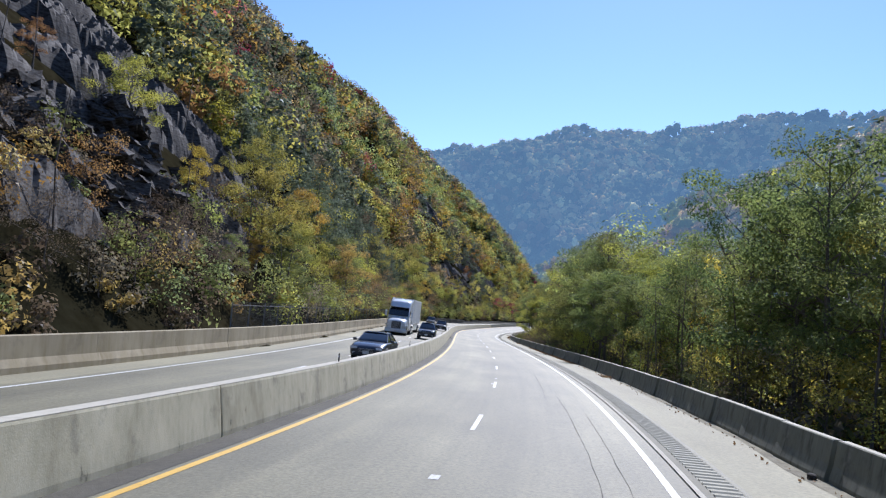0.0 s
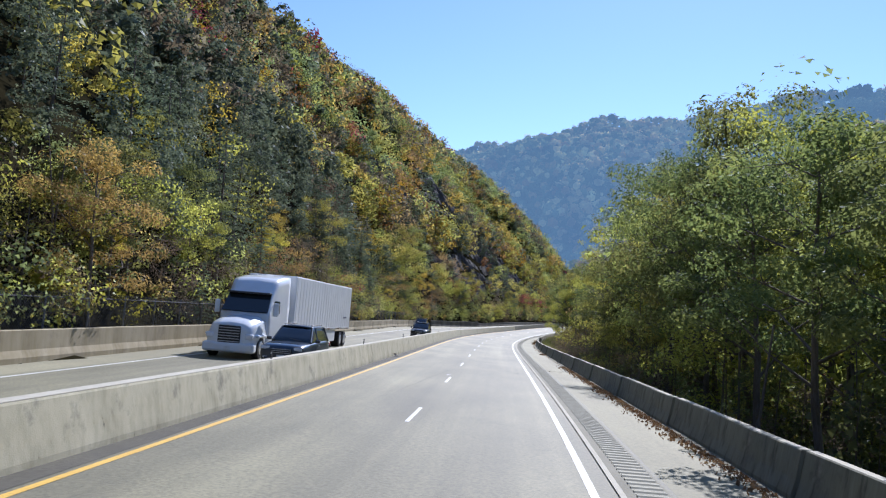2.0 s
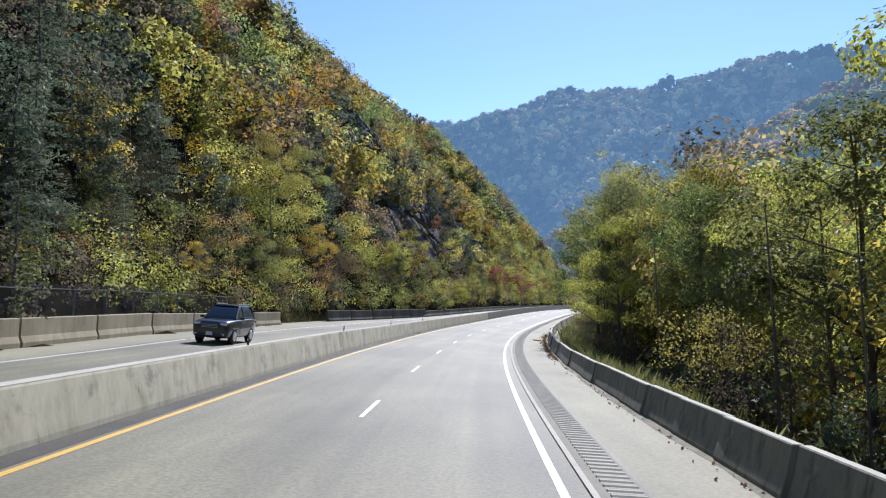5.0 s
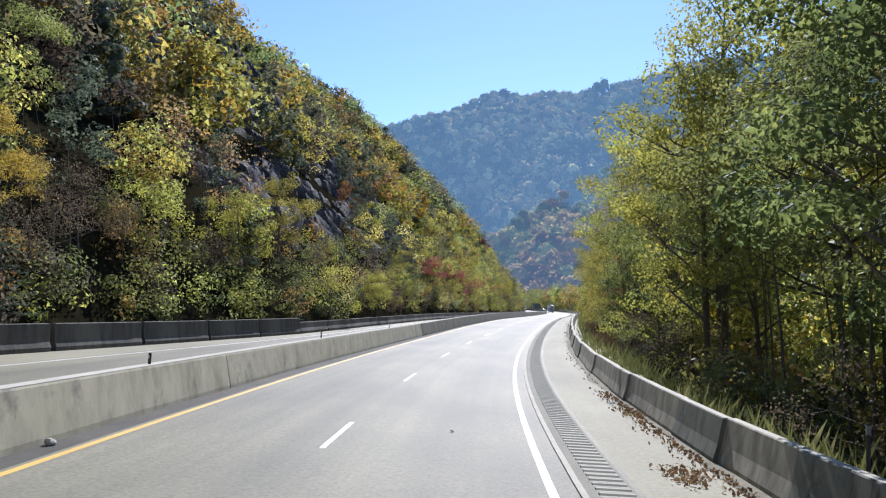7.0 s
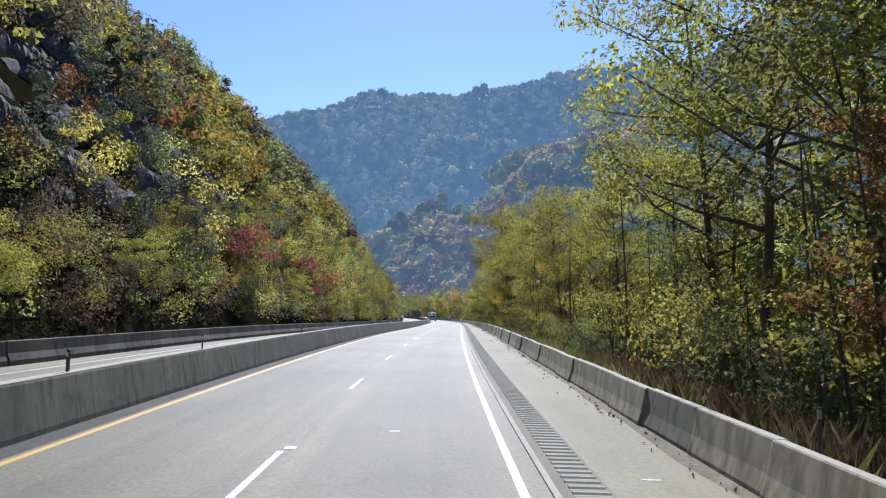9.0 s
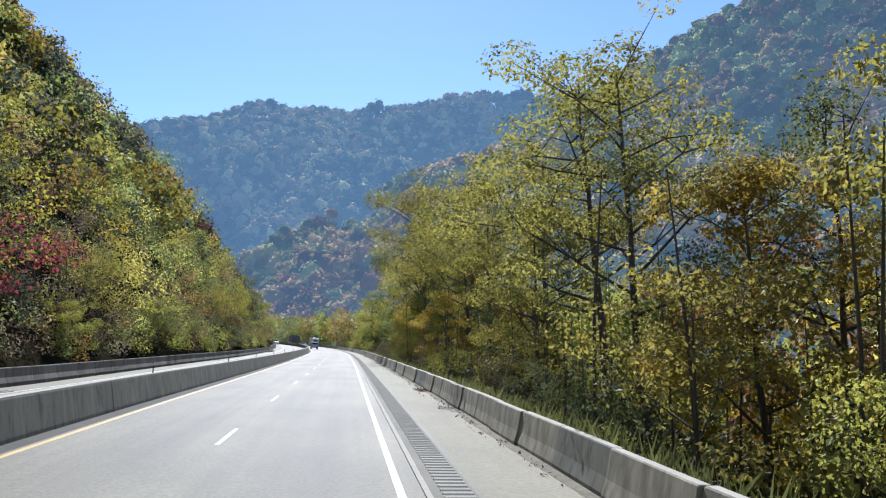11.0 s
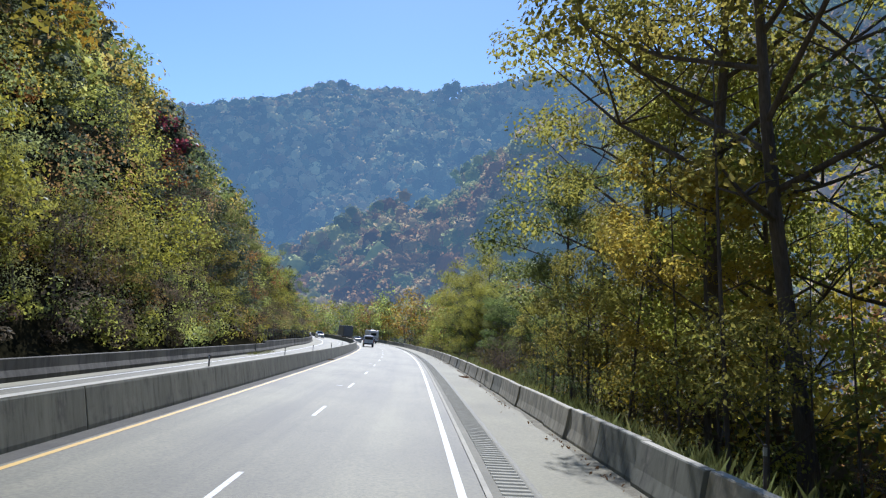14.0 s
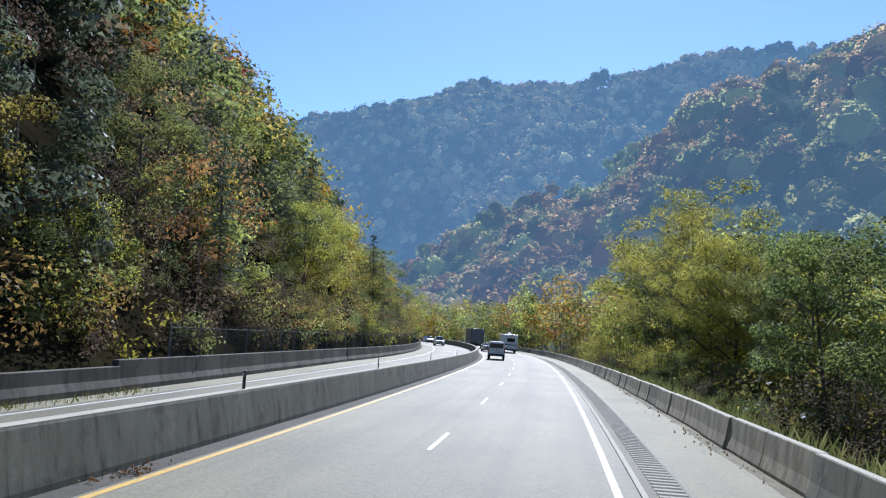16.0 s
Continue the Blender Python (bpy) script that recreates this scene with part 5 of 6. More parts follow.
# ---------------------------------------------------------------- rock faces above the wall
def rock_face(w, d, h, seed, dip=0.5):
    """A ledged outcrop: angular blocks packed in dipping layers over a rough core."""
    rng = np.random.default_rng(seed)
    bm = bmesh.new()
    tilt = Matrix.Rotation(-math.atan(dip * 0.7), 4, "X")
    for k in range(460):
        u = rng.normal(size=3)
        u /= np.linalg.norm(u)
        u *= rng.uniform(0.55, 1.0) ** 0.5
        layer = round(u[2] * h / 1.4) * 0.7
        c = Vector((u[0] * d / 2, u[1] * w / 2, layer + rng.normal(0, 0.10)))
        c.z += -dip * 0.7 * c.y
        size = np.array([rng.uniform(0.7, 2.0), rng.uniform(0.6, 2.3), rng.uniform(0.3, 0.9)]) * rng.uniform(0.35, 0.9)
        m = Matrix.Translation(c) @ tilt @ Matrix.Rotation(rng.normal(0, 0.6), 4, "Z") @ Matrix.Rotation(rng.normal(0, 0.26), 4, "Y") @ Matrix.Diagonal((*size, 1))
        r = bmesh.ops.create_cube(bm, size=1.0)
        for v in r["verts"]:
            v.co = m @ (v.co + Vector(rng.normal(0, 0.17, 3)))
    count = len(bm.verts)
    bmesh.ops.create_icosphere(bm, subdivisions=2, radius=1.0)
    bm.verts.ensure_lookup_table()
    every = list(bm.verts)
    blocks, core = every[0:count:8], every[count:]
    for v in core:
        k = rng.uniform(0.6, 0.95)
        v.co = Vector((v.co.x * d * 0.30 * k, v.co.y * w * 0.30 * k, v.co.z * h * 0.32 * k - dip * 0.7 * v.co.y * w * 0.30))
    for i, v in enumerate(blocks):                   # every block is rooted in the core
        bm.edges.new((v, core[i % len(core)]))
    return bm


def cliff(name, label, s0, s1, d0, d1, step, dip, seed):
    """A stepped rock face: steep risers and narrow ledges in dipping layers, split into blocks by upright joints."""
    s, d = np.arange(s0, s1, 0.42), np.arange(d0, d1, 0.34)
    S, D = [q.ravel() for q in np.meshgrid(s, d)]
    P = road_at(S, wall_o(S) - D)
    x, y = P[:, 0], P[:, 1]
    w = D + dip * (S - s0) + 2.4 * wobble(S, D, 13.0, seed) + 0.8 * wobble(S, D, 5.0, seed + 1)
    for _ in range(2):                               # blocks of one layer stand forward or back
        layer = np.floor(w / step)
        joint = np.floor(S / (1.6 + 1.5 * hashed(layer, 1.0 + 0 * layer, seed)) + 9 * hashed(layer, 3.0 + 0 * layer, seed))
        w2 = w + (hashed(joint, layer, seed + 2) - 0.5) * 0.55 * step
        layer = np.floor(w2 / step)
    u = w2 / step - layer
    riser = np.clip((u - 0.62) / 0.30, 0, 1)
    small = np.floor(u * 3) / 3
    rise = step * (layer + 0.14 * u + 0.86 * (0.75 * riser + 0.25 * np.minimum(small, riser)))
    z = land(x, y) + (rise - w2) * 1.1 + 0.35 * wobble(S, D, 2.1, seed + 3) + 0.2 * wobble(S, D, 0.9, seed + 4)
    edge = np.minimum.reduce([S - s0, s1 - S, 3 * (D - d0), d1 - D])
    bare = 0.5 * wobble(S, D, 22.0, seed + 5) + 0.35 * wobble(S, D, 8.0, seed + 6) + np.clip(edge / 9, 0, 1) * 1.5 - 0.75
    z += np.clip(bare * 3.0, -2.6, 1.9)
    n, m = len(s), len(d)
    i = (np.arange(m - 1)[:, None] * n + np.arange(n - 1)[None]).ravel()
    ob = mesh_object(name, np.stack([x, y, z], -1), np.stack([i, i + n, i + n + 1, i + 1], -1), rock_mat)
    return tagged(ob, label, "cliff", kind="structure")


cliff("cliff_1", "dark stepped rock cliff with ledges above the wall", 2, 82, 3.0, 92, 5.6, 0.42, 201)
cliff("cliff_2", "dark layered rock cliff with dipping ledges above the road", 232, 342, 5.0, 52, 4.6, 0.38, 231)
rock_protos = []
for i, (w, d, h) in enumerate(((9, 4, 6), (7, 4.5, 8), (12, 4, 5), (6, 4, 5))):
    r = part("rock_outcrop", rock_face(w, d, h, 60 + i, (0.5, 0.7, 0.4, -0.3)[i]), rock_mat)
    tagged(r, "dark layered rock outcrop breaking out of the slope", "rock", "rock outcrops")
    rock_protos.append(r)
placed = [False] * 4
rng = np.random.default_rng(77)
SPOTS = [(27, 9, 0.7), (33, 10, 0.7), (40, 8.5, 0.7), (36, 7, 0.7), (45, 11, 0.7), (458, 24, 0.7), (492, 30, 0.7)]
for s, dl, k in SPOTS:
    i = int(rng.integers(0, 4))
    x, y = road_at(s, float(wall_o(s)) - dl)[:2]
    z = float(land(np.array([x]), np.array([y]))[0])
    turn = math.degrees(float(np.interp(s, SS, PSI))) + rng.uniform(-22, 22)
    m = pose(x, y, z + 0.2 * k, 0, rng.uniform(-18, 4), turn) @ Matrix.Diagonal((k * rng.uniform(.8, 1.1), k * rng.uniform(0.9, 1.3), k * rng.uniform(0.8, 1.25), 1))
    if placed[i]:
        copy_thing(rock_protos[i], m)
    else:
        rock_protos[i].matrix_basis, placed[i] = m, True


# ---------------------------------------------------------------- vehicles
def paint(name, color, rough=0.3, coat=0.8, metal=0.0):
    return plain(name, color, rough, metal, coat, 0.05, 1.5)


def loft(sections):
    """A closed skin over half-sections [(y, [(x, z), ...])], mirrored at x = 0."""
    bm = bmesh.new()
    rings = []
    for y, half in sections:
        pts = list(half) + [(-x, z) for x, z in reversed(half) if x > 1e-4]
        rings.append([bm.verts.new((x, y, z)) for x, z in pts])
    n = len(rings[0])
    for a, b in zip(rings[:-1], rings[1:]):
        for i in range(n):
            j = (i + 1) % n
            bm.faces.new((a[i], a[j], b[j], b[i]))
    bm.faces.new(rings[0])
    bm.faces.new(rings[-1][::-1])
    bmesh.ops.recalc_face_normals(bm, faces=bm.faces[:])
    return bm


def half_body(w, z0, z1, z2, top_w):
    """Half a car's cross-section: sill, flank, shoulder, top."""
    return [(0, z0), (w * 0.86, z0), (w * 0.97, z0 + 0.10), (w, (z0 + z1) / 2), (w * 0.98, z1), (top_w, z2 - 0.03), (top_w * 0.9, z2), (0, z2 + 0.015)]


def wheel(parent, x, y, r, w, rim_mat=chrome):
    side = 1 if x > 0 else -1
    g = bmesh.new()
    bmesh.ops.create_cone(g, cap_ends=True, segments=28, radius1=r, radius2=r, depth=w, matrix=Matrix.Translation((x, y, r)) @ Matrix.Rotation(math.pi / 2, 4, "Y"))
    bmesh.ops.bevel(g, geom=[e for e in g.edges if len(e.link_faces) == 2 and any(len(f.verts) > 8 for f in e.link_faces)], offset=0.035, segments=2, affect="EDGES")
    t = part("wheel", g, rubber, parent, "black tyre")
    g = bmesh.new()
    bmesh.ops.create_cone(g, cap_ends=True, segments=20, radius1=r * 0.62, radius2=r * 0.55, depth=0.03, matrix=Matrix.Translation((x + side * (w / 2 + 0.006), y, r)) @ Matrix.Rotation(side * math.pi / 2, 4, "Y"))
    for k in range(5):
        a = k * 2 * math.pi / 5
        box(x + side * (w / 2 + 0.025), y + math.cos(a) * r * 0.32, r + math.sin(a) * r * 0.32, 0.02, 0.07, 0.07, 0.01, g, 1)
    part("rim", g, rim_mat, t, "metal rim")


def rounded(ob, crease=0.0):
    """Softens a coachwork skin."""
    sub = ob.modifiers.new("soft", "SUBSURF")
    sub.levels = sub.render_levels = 2
    if crease:
        layer = ob.data.attributes.new("crease_edge", "FLOAT", "EDGE")
        layer.data.foreach_set("value", np.full(len(ob.data.edges), crease, np.float32))
    return ob


def car(kind, m, label, color, L=4.7, W=1.83, H=1.45, belt=0.92, hood=0.98, wheel_r=0.33, wagon=False):
    root = empty(kind, m)
    tagged(root, label, "car")
    body = paint(kind + "_paint", color)
    w, h2 = W / 2, L / 2
    z0 = 0.20 if H < 1.55 else 0.28
    fall = 0.16 if wagon else 0.26                   # how far the bonnet drops to the nose
    sec = [(-h2, half_body(w * 0.86, z0 + 0.18, belt - 0.12, belt - 0.02, w * 0.75)), (-h2 + 0.12, half_body(w * 0.94, z0 + 0.05, belt, belt + 0.08, w * 0.82)),
           (-h2 + 0.7, half_body(w, z0, belt, belt + 0.10, w * 0.90)), (-0.4, half_body(w, z0, belt, belt + 0.06, w * 0.92)), (h2 * 0.33, half_body(w, z0, belt, belt + 0.04, w * 0.92)),
           (h2 - 0.75, half_body(w * 0.99, z0, hood - 0.10, hood - 0.03, w * 0.84)), (h2 - 0.16, half_body(w * 0.96, z0, hood - fall, hood - fall + 0.10, w * 0.80)), (h2 + 0.02, half_body(w * 0.90, z0 + 0.10, hood - fall - 0.12, hood - fall - 0.04, w * 0.74))]
    rounded(part("body", loft(sec), body, root, smooth=True))
    y_r, y_f = (-h2 + 0.25, h2 * 0.42) if wagon else (-h2 + 0.65, h2 * 0.40)
    r_r, r_f = (y_r + 0.30, y_f - 0.75) if wagon else (y_r + 0.75, y_f - 0.80)
    top = w * 0.68

    def cab(z, tw):
        return [(0, belt - 0.15), (w * 0.88, belt - 0.15), (w * 0.885, belt + 0.03), (tw, z), (tw * 0.8, z + 0.01), (0, z + 0.02)]
    gh = [(y_r, cab(belt + 0.07, w * 0.84)), (r_r, cab(H - 0.05, top)), (r_f, cab(H - 0.04, top)), (y_f, cab(belt + 0.06, w * 0.84))]
    rounded(part("cabin_glass", loft(gh), car_glass, root, "dark tinted glass", True), 0.55)
    roof = [(r_r - 0.05, [(0, H - 0.04), (top * 1.02, H - 0.06), (top * 0.96, H - 0.01), (0, H + 0.02)]), ((r_r + r_f) / 2, [(0, H - 0.04), (top * 1.06, H - 0.06), (top * 0.98, H), (0, H + 0.035)]), (r_f + 0.05, [(0, H - 0.04), (top * 1.02, H - 0.06), (top * 0.96, H - 0.01), (0, H + 0.02)])]
    rounded(part("roof", loft(roof), body, root, smooth=True), 0.5)
    for sx in (-1, 1):
        part("pillar", rod((sx * w * 0.86, y_f, belt + 0.04), (sx * top, r_f, H - 0.05), 0.035, sides=5), body, root)
        part("pillar", rod((sx * w * 0.86, y_r, belt + 0.05), (sx * top, r_r, H - 0.05), 0.04, sides=5), body, root)
        part("pillar", rod((sx * w * 0.885, -0.15, belt), (sx * top * 1.02, -0.2, H - 0.05), 0.03, sides=5), body, root)
        part("mirror", box(sx * (w + 0.09), y_f - 0.30, belt + 0.10, 0.20, 0.10, 0.14, 0.03), body, root)
        lamp = part("headlight", box(sx * w * 0.70, h2 - 0.14, hood - fall - 0.07, 0.36, 0.26, 0.13, 0.04), clear_lens, root, "clear headlight")
        part("lamp_bezel", box(sx * w * 0.70, h2 - 0.155, hood - fall - 0.07, 0.40, 0.25, 0.17, 0.04), black_plastic, lamp)
        part("fog_lamp", box(sx * w * 0.68, h2 - 0.02, z0 + 0.20, 0.16, 0.08, 0.08, 0.02), clear_lens, root)
        part("wheel_arch", box(sx * (w - 0.02), h2 - 0.92, wheel_r + 0.34, 0.07, 0.86, 0.05, 0.02), black_plastic, root)
        part("door_seam", box(sx * (w + 0.002), 0.55, (z0 + belt) / 2 + 0.05, 0.012, 0.018, belt - z0 - 0.25), black_plastic, root)
        part("door_handle", box(sx * (w + 0.01), 0.05, belt - 0.10, 0.03, 0.18, 0.03, 0.008), chrome, root)
        part("tail_light", box(sx * w * 0.74, -h2 + 0.05, belt - 0.12, 0.34, 0.10, 0.14, 0.03), red_lens, root, "red tail light")
        for wy in (h2 - 0.92, -h2 + 0.98):
            wheel(root, sx * (w - 0.12), wy, wheel_r, 0.22)
    grille = part("grille", box(0, h2 - 0.03, hood - fall - 0.17, W * 0.46, 0.12, 0.22, 0.03), black_plastic, root, "black grille")
    for k in range(3):
        part("slat", box(0, h2 + 0.035, hood - fall - 0.24 + 0.07 * k, W * 0.42, 0.02, 0.02, 0.005), chrome, grille)
    part("wiper", rod((-0.45, y_f + 0.04, belt + 0.07), (0.15, y_f - 0.10, belt + 0.15), 0.012, sides=5), black_plastic, root)
    part("bonnet_seam", box(0, h2 - 0.46, hood - 0.035, W * 0.62, 0.012, 0.012), black_plastic, root)
    if wagon:
        for sx in (-1, 1):
            part("roof_rail", rod((sx * top * 0.9, r_r + 0.1, H + 0.05), (sx * top * 0.9, r_f - 0.05, H + 0.04), 0.02, sides=6), black_plastic, root)
    part("lower_intake", box(0, h2 - 0.03, z0 + 0.16, W * 0.72, 0.12, 0.14, 0.03), black_plastic, root)
    part("number_plate", box(0, h2 + 0.035, z0 + 0.24, 0.32, 0.015, 0.16), plate_mat, root, "pale blank plate")
    return root


car("sedan", road_pose(40.0, -6.55, 0.0, 178), "dark blue-grey saloon car driving on the oncoming carriageway", (0.025, 0.032, 0.05))
car("sport_utility_car", road_pose(79.5, -6.4, 0.0, 180), "dark navy sport utility car on the oncoming carriageway", (0.02, 0.035, 0.06), 4.65, 1.86, 1.72, 1.05, 1.08, 0.36, True)
car("sport_utility_car", road_pose(131.0, -6.5, 0.0, 180), "black sport utility car on the oncoming carriageway", (0.012, 0.014, 0.017), 4.8, 1.92, 1.76, 1.08, 1.12, 0.37, True)
car("off_road_car", road_pose(160.0, -10.3, 0.0, 180), "dark boxy off-road car on the oncoming carriageway", (0.02, 0.022, 0.024), 4.3, 1.85, 1.86, 1.15, 1.2, 0.40, True)
car("sport_utility_car", road_pose(560.0, -9.0, 0.0, 180), "white sport utility car far along the oncoming carriageway", (0.7, 0.7, 0.7), 4.6, 1.85, 1.7, 1.05, 1.08, 0.36, True)
car("sedan", road_pose(592.0, -6.4, 0.0, 180), "silver saloon car far along the oncoming carriageway", (0.45, 0.46, 0.48))
car("sedan", road_pose(543.0, -1.9, 0.0, 0), "pale saloon car following the box truck", (0.55, 0.56, 0.58))


def van(m):
    root = empty("passenger_van", m)
    tagged(root, "white passenger van with dark rear window, driving ahead", "van")
    white = paint("van_white", (0.74, 0.75, 0.77), 0.35, 0.6)
    w, h2, H = 1.0, 2.75, 2.12

    def half(wd, z0, z1):
        return [(0, z0), (wd * 0.92, z0), (wd, z0 + 0.15), (wd, 1.15), (wd * 0.93, z1 - 0.22), (wd * 0.84, z1 - 0.05), (wd * 0.6, z1), (0, z1 + 0.02)]
    part("body", loft([(-h2, half(w * 0.96, 0.52, H - 0.06)), (-h2 + 0.10, half(w, 0.48, H)), (0, half(w, 0.40, H + 0.02)), (h2 - 1.75, half(w, 0.40, H - 0.02)), (h2 - 1.05, half(w * 0.98, 0.40, 1.42)), (h2 - 0.25, half(w * 0.94, 0.42, 1.22)), (h2, half(w * 0.84, 0.5, 0.98))]), white, root, smooth=False)
    part("rear_window", box(0, -h2 - 0.005, 1.64, 1.56, 0.04, 0.52, 0.03), car_glass, root, "wide dark rear window")
    part("rear_door_seam", box(0, -h2 - 0.004, 1.0, 0.015, 0.02, 0.9), black_plastic, root)
    part("rear_bumper", box(0, -h2 - 0.06, 0.58, 1.86, 0.18, 0.26, 0.05), black_plastic, root, "black rear bumper")
    part("door_handle", box(0.10, -h2 - 0.03, 1.18, 0.26, 0.04, 0.05, 0.01), black_plastic, root)
    part("number_plate", box(0.42, -h2 - 0.02, 0.98, 0.32, 0.02, 0.16), plate_mat, root, "pale blank plate")
    for sx in (-1, 1):
        part("tail_light", box(sx * 0.92, -h2 - 0.005, 1.12, 0.13, 0.08, 0.62, 0.02), red_lens, root, "tall red tail light")
        part("side_window", box(sx * 0.955, 0.0, 1.60, 0.05, 3.4, 0.46, 0.02), car_glass, root, "dark side glass")
        part("mirror", box(sx * 1.14, h2 - 1.55, 1.35, 0.22, 0.14, 0.34, 0.04), black_plastic, root, "black wing mirror")
        part("headlight", box(sx * 0.74, h2 - 0.14, 0.95, 0.3, 0.2, 0.2, 0.04), clear_lens, root)
        for wy in (h2 - 0.95, -h2 + 1.1):
            wheel(root, sx * 0.86, wy, 0.36, 0.24)
    return root


van(road_pose(507.2, -2.1, 0.0, 0))


def camper(m):
    root = empty("travel_trailer", m)
    tagged(root, "white camper trailer with a roof unit, towed ahead", "camper")
    white = paint("camper_white", (0.72, 0.71, 0.68), 0.45, 0.2)
    part("body", box(0, 0, 1.85, 2.4, 6.6, 2.45, 0.12), white, root)
    part("stripe", box(0, -3.305, 1.35, 2.1, 0.02, 0.16), bar_mat, root, "dark stripe")
    part("rear_window", box(0, -3.31, 2.15, 1.3, 0.03, 0.62, 0.02), car_glass, root, "dark rear window")
    part("air_conditioner", box(0, -0.4, 3.2, 0.7, 1.0, 0.28, 0.08), white, root)
    part("bumper", box(0, -3.4, 0.55, 2.2, 0.12, 0.14, 0.02), black_plastic, root)
    part("frame", box(0, 0.6, 0.52, 1.4, 8.2, 0.16, 0.02), black_plastic, root)
    for sx in (-1, 1):
        part("tail_light", box(sx * 1.02, -3.31, 0.95, 0.16, 0.04, 0.2, 0.02), red_lens, root)
        for wy in (-0.9, 0.0):
            wheel(root, sx * 1.05, wy, 0.36, 0.22)
    return root


camper(road_pose(546.0, 1.9, 0.0, 0))


def box_truck(m):
    root = empty("box_truck", m)
    tagged(root, "dark grey box truck driving far ahead", "truck")
    dark = paint("truck_box_grey", (0.09, 0.10, 0.11), 0.5, 0.1)
    part("cargo_box", box(0, -0.6, 2.35, 2.5, 7.0, 2.7, 0.05), dark, root, "dark cargo box")
    part("rear_door", box(0, -4.12, 2.3, 2.25, 0.05, 2.45, 0.02), plain("roller_door", (0.14, 0.15, 0.16), 0.6), root)
    part("cab", box(0, 3.9, 1.65, 2.3, 1.9, 2.0, 0.2), paint("truck_cab_white", (0.6, 0.6, 0.6)), root, "pale cab")
    part("chassis", box(0, 0.2, 0.75, 1.0, 9.0, 0.3, 0.03), black_plastic, root)
    part("under_ride_bar", box(0, -4.05, 0.55, 2.1, 0.1, 0.12, 0.02), black_plastic, root)
    for sx in (-1, 1):
        part("tail_light", box(sx * 1.0, -4.13, 0.85, 0.2, 0.05, 0.12, 0.01), red_lens, root)
        for wy in (3.6, -2.6):
            wheel(root, sx * 1.02, wy, 0.48, 0.3)
    return root


box_truck(road_pose(564.0, -1.8, 0.0, 0))


def semi(m):
    """A sleeper-cab tractor with a long white box trailer; y is forward, the origin under the front bumper."""
    root = empty("articulated_lorry", m)
    tagged(root, "white articulated lorry with sleeper cab and box trailer", "truck")
    cabp = paint("cab_white", (0.72, 0.74, 0.76), 0.3, 0.6)
    trail = plain("trailer_white", (0.70, 0.71, 0.71), 0.4, 0.0, 0.1, 0.06, 0.8)
    # tractor
    hoodm = [(0, [(0, 0.55), (1.0, 0.55), (1.02, 0.9), (0.86, 1.35), (0.55, 1.50), (0, 1.55)]), (-0.45, [(0, 0.5), (1.12, 0.5), (1.14, 0.95), (0.98, 1.55), (0.62, 1.72), (0, 1.78)]), (-1.75, [(0, 0.5), (1.16, 0.5), (1.18, 1.05), (1.08, 1.75), (0.75, 1.92), (0, 1.98)])]
    rounded(part("hood", loft(hoodm), cabp, root, smooth=True), 0.45)
    cabs = [(-1.75, [(0, 0.6), (1.15, 0.6), (1.20, 1.2), (1.17, 2.0), (1.10, 2.02), (0, 2.05)]), (-2.35, [(0, 0.6), (1.2, 0.6), (1.22, 1.2), (1.18, 2.2), (1.05, 2.95), (0, 3.02)]), (-3.0, [(0, 0.6), (1.22, 0.6), (1.24, 1.2), (1.2, 2.4), (1.12, 3.65), (0, 3.72)]), (-4.9, [(0, 0.6), (1.22, 0.6), (1.24, 1.2), (1.22, 2.4), (1.18, 3.95), (0, 4.0)])]
    rounded(part("cab", loft(cabs), cabp, root, smooth=True), 0.7)
    ws = bmesh.new()
    a = [ws.verts.new(p) for p in ((-1.10, -1.72, 2.06), (1.10, -1.72, 2.06), (1.02, -2.34, 2.88), (-1.02, -2.34, 2.88))]
    ws.faces.new(a)
    b = bmesh.ops.extrude_face_region(ws, geom=ws.faces[:])
    bmesh.ops.translate(ws, verts=[v for v in b["geom"] if isinstance(v, bmesh.types.BMVert)], vec=(0, 0.05, 0.05))
    part("windscreen", ws, car_glass, root, "dark windscreen")
    g = box(0, 0.02, 1.05, 1.0, 0.06, 0.78, 0.05)
    grille = part("grille", g, black_plastic, root, "dark grille")
    for k in range(6):
        part("slat", box(0, 0.06, 0.74 + 0.12 * k, 0.94, 0.03, 0.035, 0.01), chrome, grille)
    part("bumper", box(0, -0.12, 0.48, 2.35, 0.5, 0.42, 0.10), cabp, root)
    part("number_plate", box(0, 0.14, 0.45, 0.32, 0.02, 0.16), plate_mat, root)
    part("roof_visor", box(0, -2.2, 2.98, 2.05, 0.35, 0.08, 0.03), black_plastic, root)
    for sx in (-1, 1):
        part("headlight", box(sx * 0.88, -0.12, 0.98, 0.36, 0.34, 0.26, 0.07), clear_lens, root, "clear headlight")
        part("mirror", box(sx * 1.42, -1.95, 2.25, 0.24, 0.14, 0.62, 0.05), cabp, root)
        part("side_window", box(sx * 1.205, -2.75, 2.35, 0.03, 0.85, 0.62, 0.03), car_glass, root)
        part("fuel_tank", rod((sx * 0.95, -3.1, 0.72), (sx * 0.95, -4.7, 0.72), 0.32, sides=18), chrome, root, "bright fuel tank")
        part("fender", box(sx * 1.08, -0.95, 1.02, 0.34, 1.25, 0.14, 0.06), cabp, root)
        wheel(root, sx * 1.02, -0.95, 0.50, 0.30)
        for wy in (-5.3, -6.6):
            wheel(root, sx * 0.98, wy, 0.50, 0.56)
        for wy in (-17.6, -18.9):
            wheel(root, sx * 0.98, wy, 0.50, 0.56)
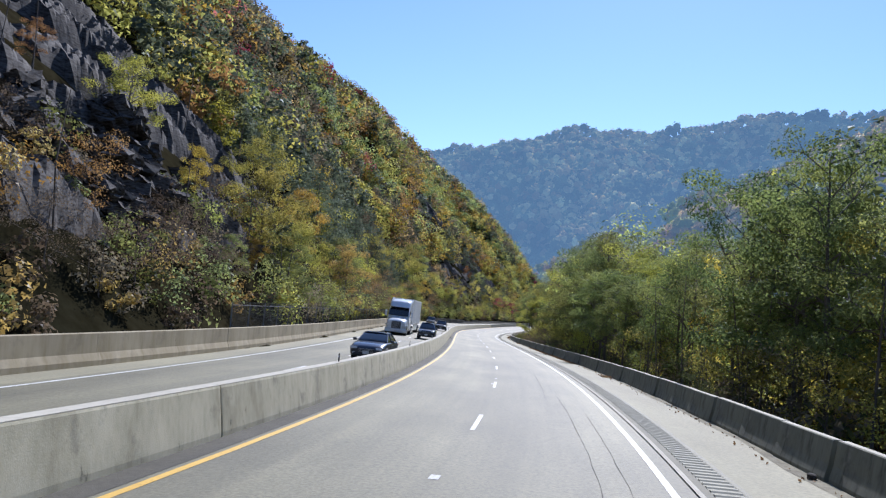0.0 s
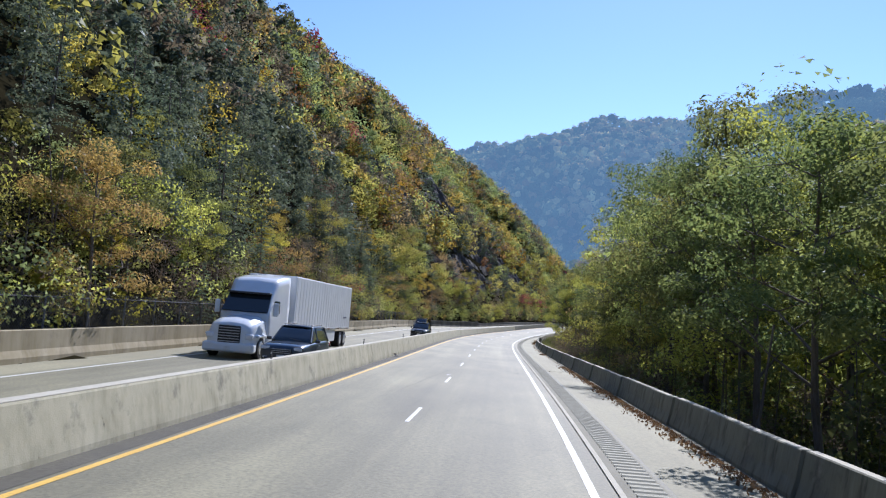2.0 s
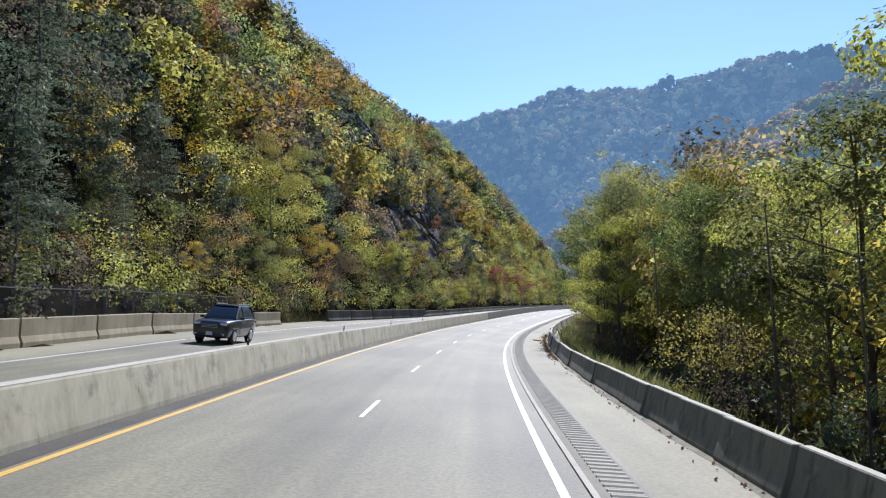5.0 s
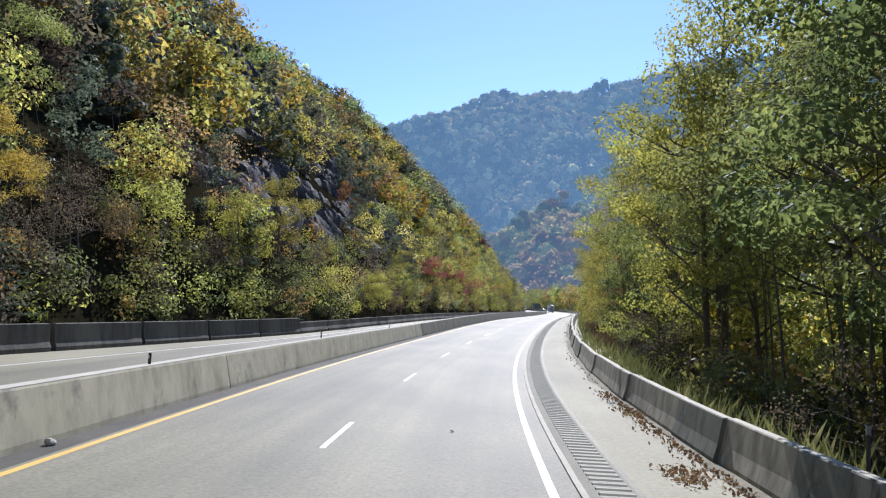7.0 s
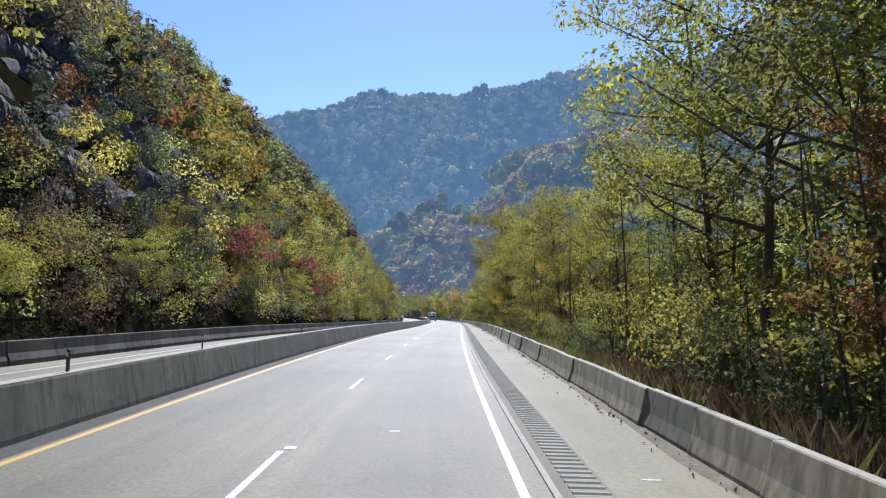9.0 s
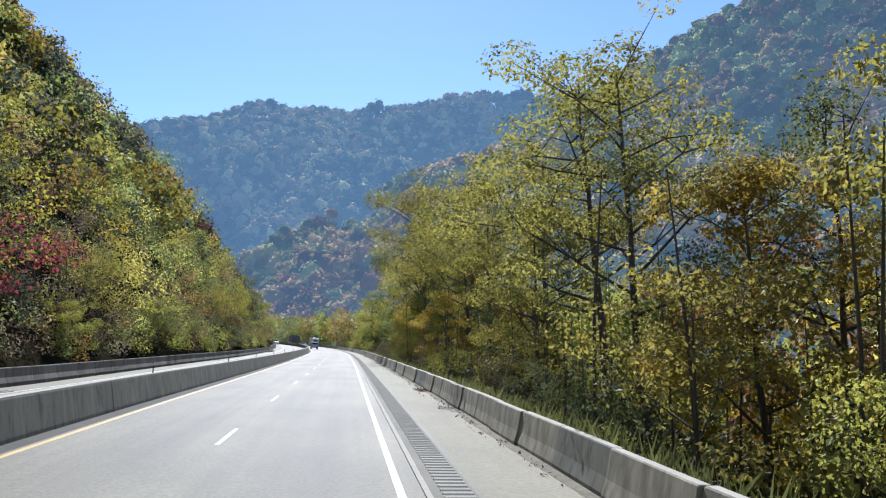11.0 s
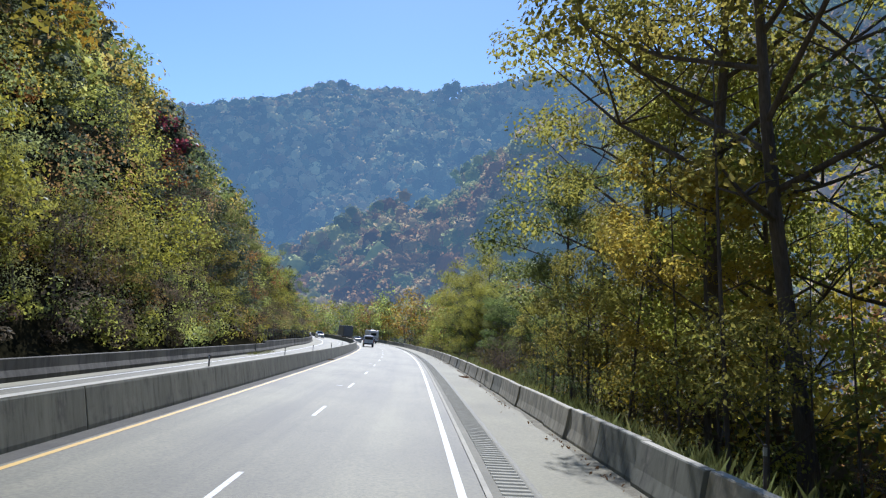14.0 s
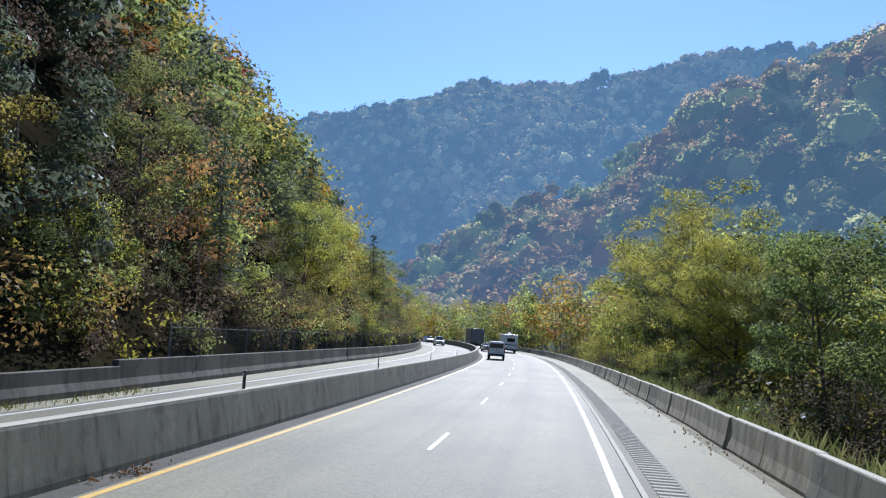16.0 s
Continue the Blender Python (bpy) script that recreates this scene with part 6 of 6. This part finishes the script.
    part("chassis", box(0, -5.0, 0.85, 0.9, 5.5, 0.28, 0.03), black_plastic, root)
    # trailer
    y0, y1 = -5.6, -20.2
    part("trailer_box", box(0, (y0 + y1) / 2, 2.62, 2.56, y0 - y1, 2.82, 0.05), trail, root, "white ribbed trailer")
    for sx in (-1, 1):
        for k in range(24):
            part("side_rib", box(sx * 1.285, y0 - 0.3 - k * 0.606, 2.65, 0.012, 0.05, 2.6), trail, root)
        part("bottom_rail", box(sx * 1.285, (y0 + y1) / 2, 1.24, 0.03, y0 - y1, 0.12, 0.01), chrome, root)
        part("side_skirt", box(sx * 1.22, -12.6, 0.80, 0.04, 6.6, 0.72, 0.015), trail, root)
        for k in range(10):
            part("reflector_tape", box(sx * 1.303, y0 - 0.9 - k * 1.45, 1.24, 0.006, 0.42, 0.05), red_lens if k % 2 else plate_mat, root)
        part("writing_bar", box(sx * 1.295, -18.4, 1.95, 0.008, 0.9, 0.10), bar_mat, root)
    part("rear_door", box(0, y1 - 0.01, 2.6, 2.4, 0.03, 2.65, 0.01), trail, root)
    part("under_ride_bar", box(0, y1 + 0.1, 0.58, 2.3, 0.12, 0.12, 0.02), black_plastic, root)
    part("landing_gear", box(0, -8.4, 0.75, 1.4, 0.14, 0.9, 0.02), black_plastic, root)
    return root


semi(road_pose(81.0, -9.9, 0.0, 180))


# ---------------------------------------------------------------- small things along the road
def on_road(name, bm, mat, s, o, turn, label, category):
    ob = part(name, bm, mat)
    ob.matrix_basis = road_pose(s, o, 0.004, turn)
    return tagged(ob, label, category)


def curl(r, width, thick, sweep, seed, n=16):
    """A bent strip of torn tread."""
    rng = np.random.default_rng(seed)
    bm = bmesh.new()
    rows = []
    for i in range(n + 1):
        a = sweep * i / n
        q = []
        for x in (-width / 2, width / 2):
            for t in (0, thick):
                q.append(bm.verts.new((x + rng.normal(0, 0.012), math.sin(a) * (r - t), (r - math.cos(a) * (r - t)) * 0.55 + 0.01)))
        rows.append(q)
    for a, b in zip(rows[:-1], rows[1:]):
        for i, j in ((0, 2), (2, 3), (3, 1), (1, 0)):
            bm.faces.new((a[i], a[j], b[j], b[i]))
    bm.faces.new((rows[0][0], rows[0][1], rows[0][3], rows[0][2]))
    bm.faces.new((rows[-1][0], rows[-1][2], rows[-1][3], rows[-1][1]))
    bmesh.ops.recalc_face_normals(bm, faces=bm.faces[:])
    return bm


def twigs(n, size, seed):
    rng = np.random.default_rng(seed)
    bm = None
    for _ in range(n):
        p = Vector((rng.normal(0, size * 0.3), rng.normal(0, size * 0.3), 0.02))
        d = Vector((rng.normal(), rng.normal(), abs(rng.normal(0, 0.15)))).normalized() * size * rng.uniform(0.4, 1.0)
        bm = rod(p, p + d, 0.008, 0.003, 5, bm)
    return bm


def stone(r, seed):
    rng = np.random.default_rng(seed)
    bm = bmesh.new()
    bmesh.ops.create_icosphere(bm, subdivisions=2, radius=r)
    off = Vector(rng.uniform(-9, 9, 3))
    for v in bm.verts:
        v.co *= 1 + 0.45 * noise.noise(v.co / r * 0.9 + off)
        v.co.z = v.co.z * 0.7 + r * 0.5
    return bm


for s, o, w, r, seed in ((93.5, -3.95, 0.18, 0.4, 1), (190.5, 2.15, 0.06, 0.07, 2), (283, 5.9, 0.12, 0.3, 3)):
    on_road("tyre_scrap", curl(r, w, 0.02, 1.3, seed), rubber, s, o, 35 * seed, "curled black scrap of tyre tread on the asphalt", "debris")
for s, o, n, size, seed in ((92.6, 5.13, 4, 0.5, 4), (177, 6.05, 2, 0.9, 5), (427.4, -4.0, 14, 0.4, 6), (308, 6.2, 5, 0.4, 7)):
    on_road("twig_pile", twigs(n, size, seed), bark, s, o, 20 * seed, "few dry broken twigs lying on the shoulder", "twigs")
for s, o, r, seed in ((15.1, 6.6, 0.10, 8), (45, 6.5, 0.07, 9), (121.3, 6.4, 0.08, 10), (410.5, 6.4, 0.07, 11), (266, 6.55, 0.06, 12)):
    on_road("stone", stone(r, seed), rock_mat, s, o, 40 * seed, "loose grey stone at the foot of the barrier", "stone")
rng = np.random.default_rng(88)
for s, o in ((195, 6.55), (121.3, 6.36), (187.3, 5.9), (45, 6.4), (410.5, 6.3), (80, 6.3), (427.4, -4.02), (318, 6.4)):
    n = 150 if o > 0 else 50
    v, f = leaf_quads(road_at(s + rng.normal(0, 0.5, n), o + rng.normal(0, 0.16, n), 0.02 + np.abs(rng.normal(0, 0.03, n))), 0.09, rng)
    tagged(mesh_object("leaf_pile", v, f, litter), "small pile of dry brown leaves on the shoulder", "leaf litter", kind="stuff")
# broken corner of the median barrier's foot
on_road("concrete_chunk", stone(0.09, 13), concrete_cap, 187, -4.12, 15, "broken pale lump of concrete by the median barrier", "debris")

stake = empty("marker_stake", road_pose(185.6, 7.8, 0.0))
part("stake", box(0, 0, 0.55, 0.05, 0.035, 1.3, 0.006), bark, stake)
part("band", box(0, 0, 1.1, 0.056, 0.041, 0.12, 0.004), concrete_cap, stake, "pale band")
tagged(stake, "thin weathered marker stake behind the shoulder barrier", "marker stake", "marker stakes")
for s in (238.2, 318.6, 344.5, 372, 428):
    copy_thing(stake, road_pose(s, 7.85, -0.05, rng.uniform(-20, 20)))
pole = part("leaning_pole", rod((0, 0, -0.4), (0.5, 0.35, 2.9), 0.04, 0.025, 7), bark)
pole.matrix_basis = road_pose(67, 8.2, 0.0)
tagged(pole, "thin bare pole leaning behind the barrier", "pole")
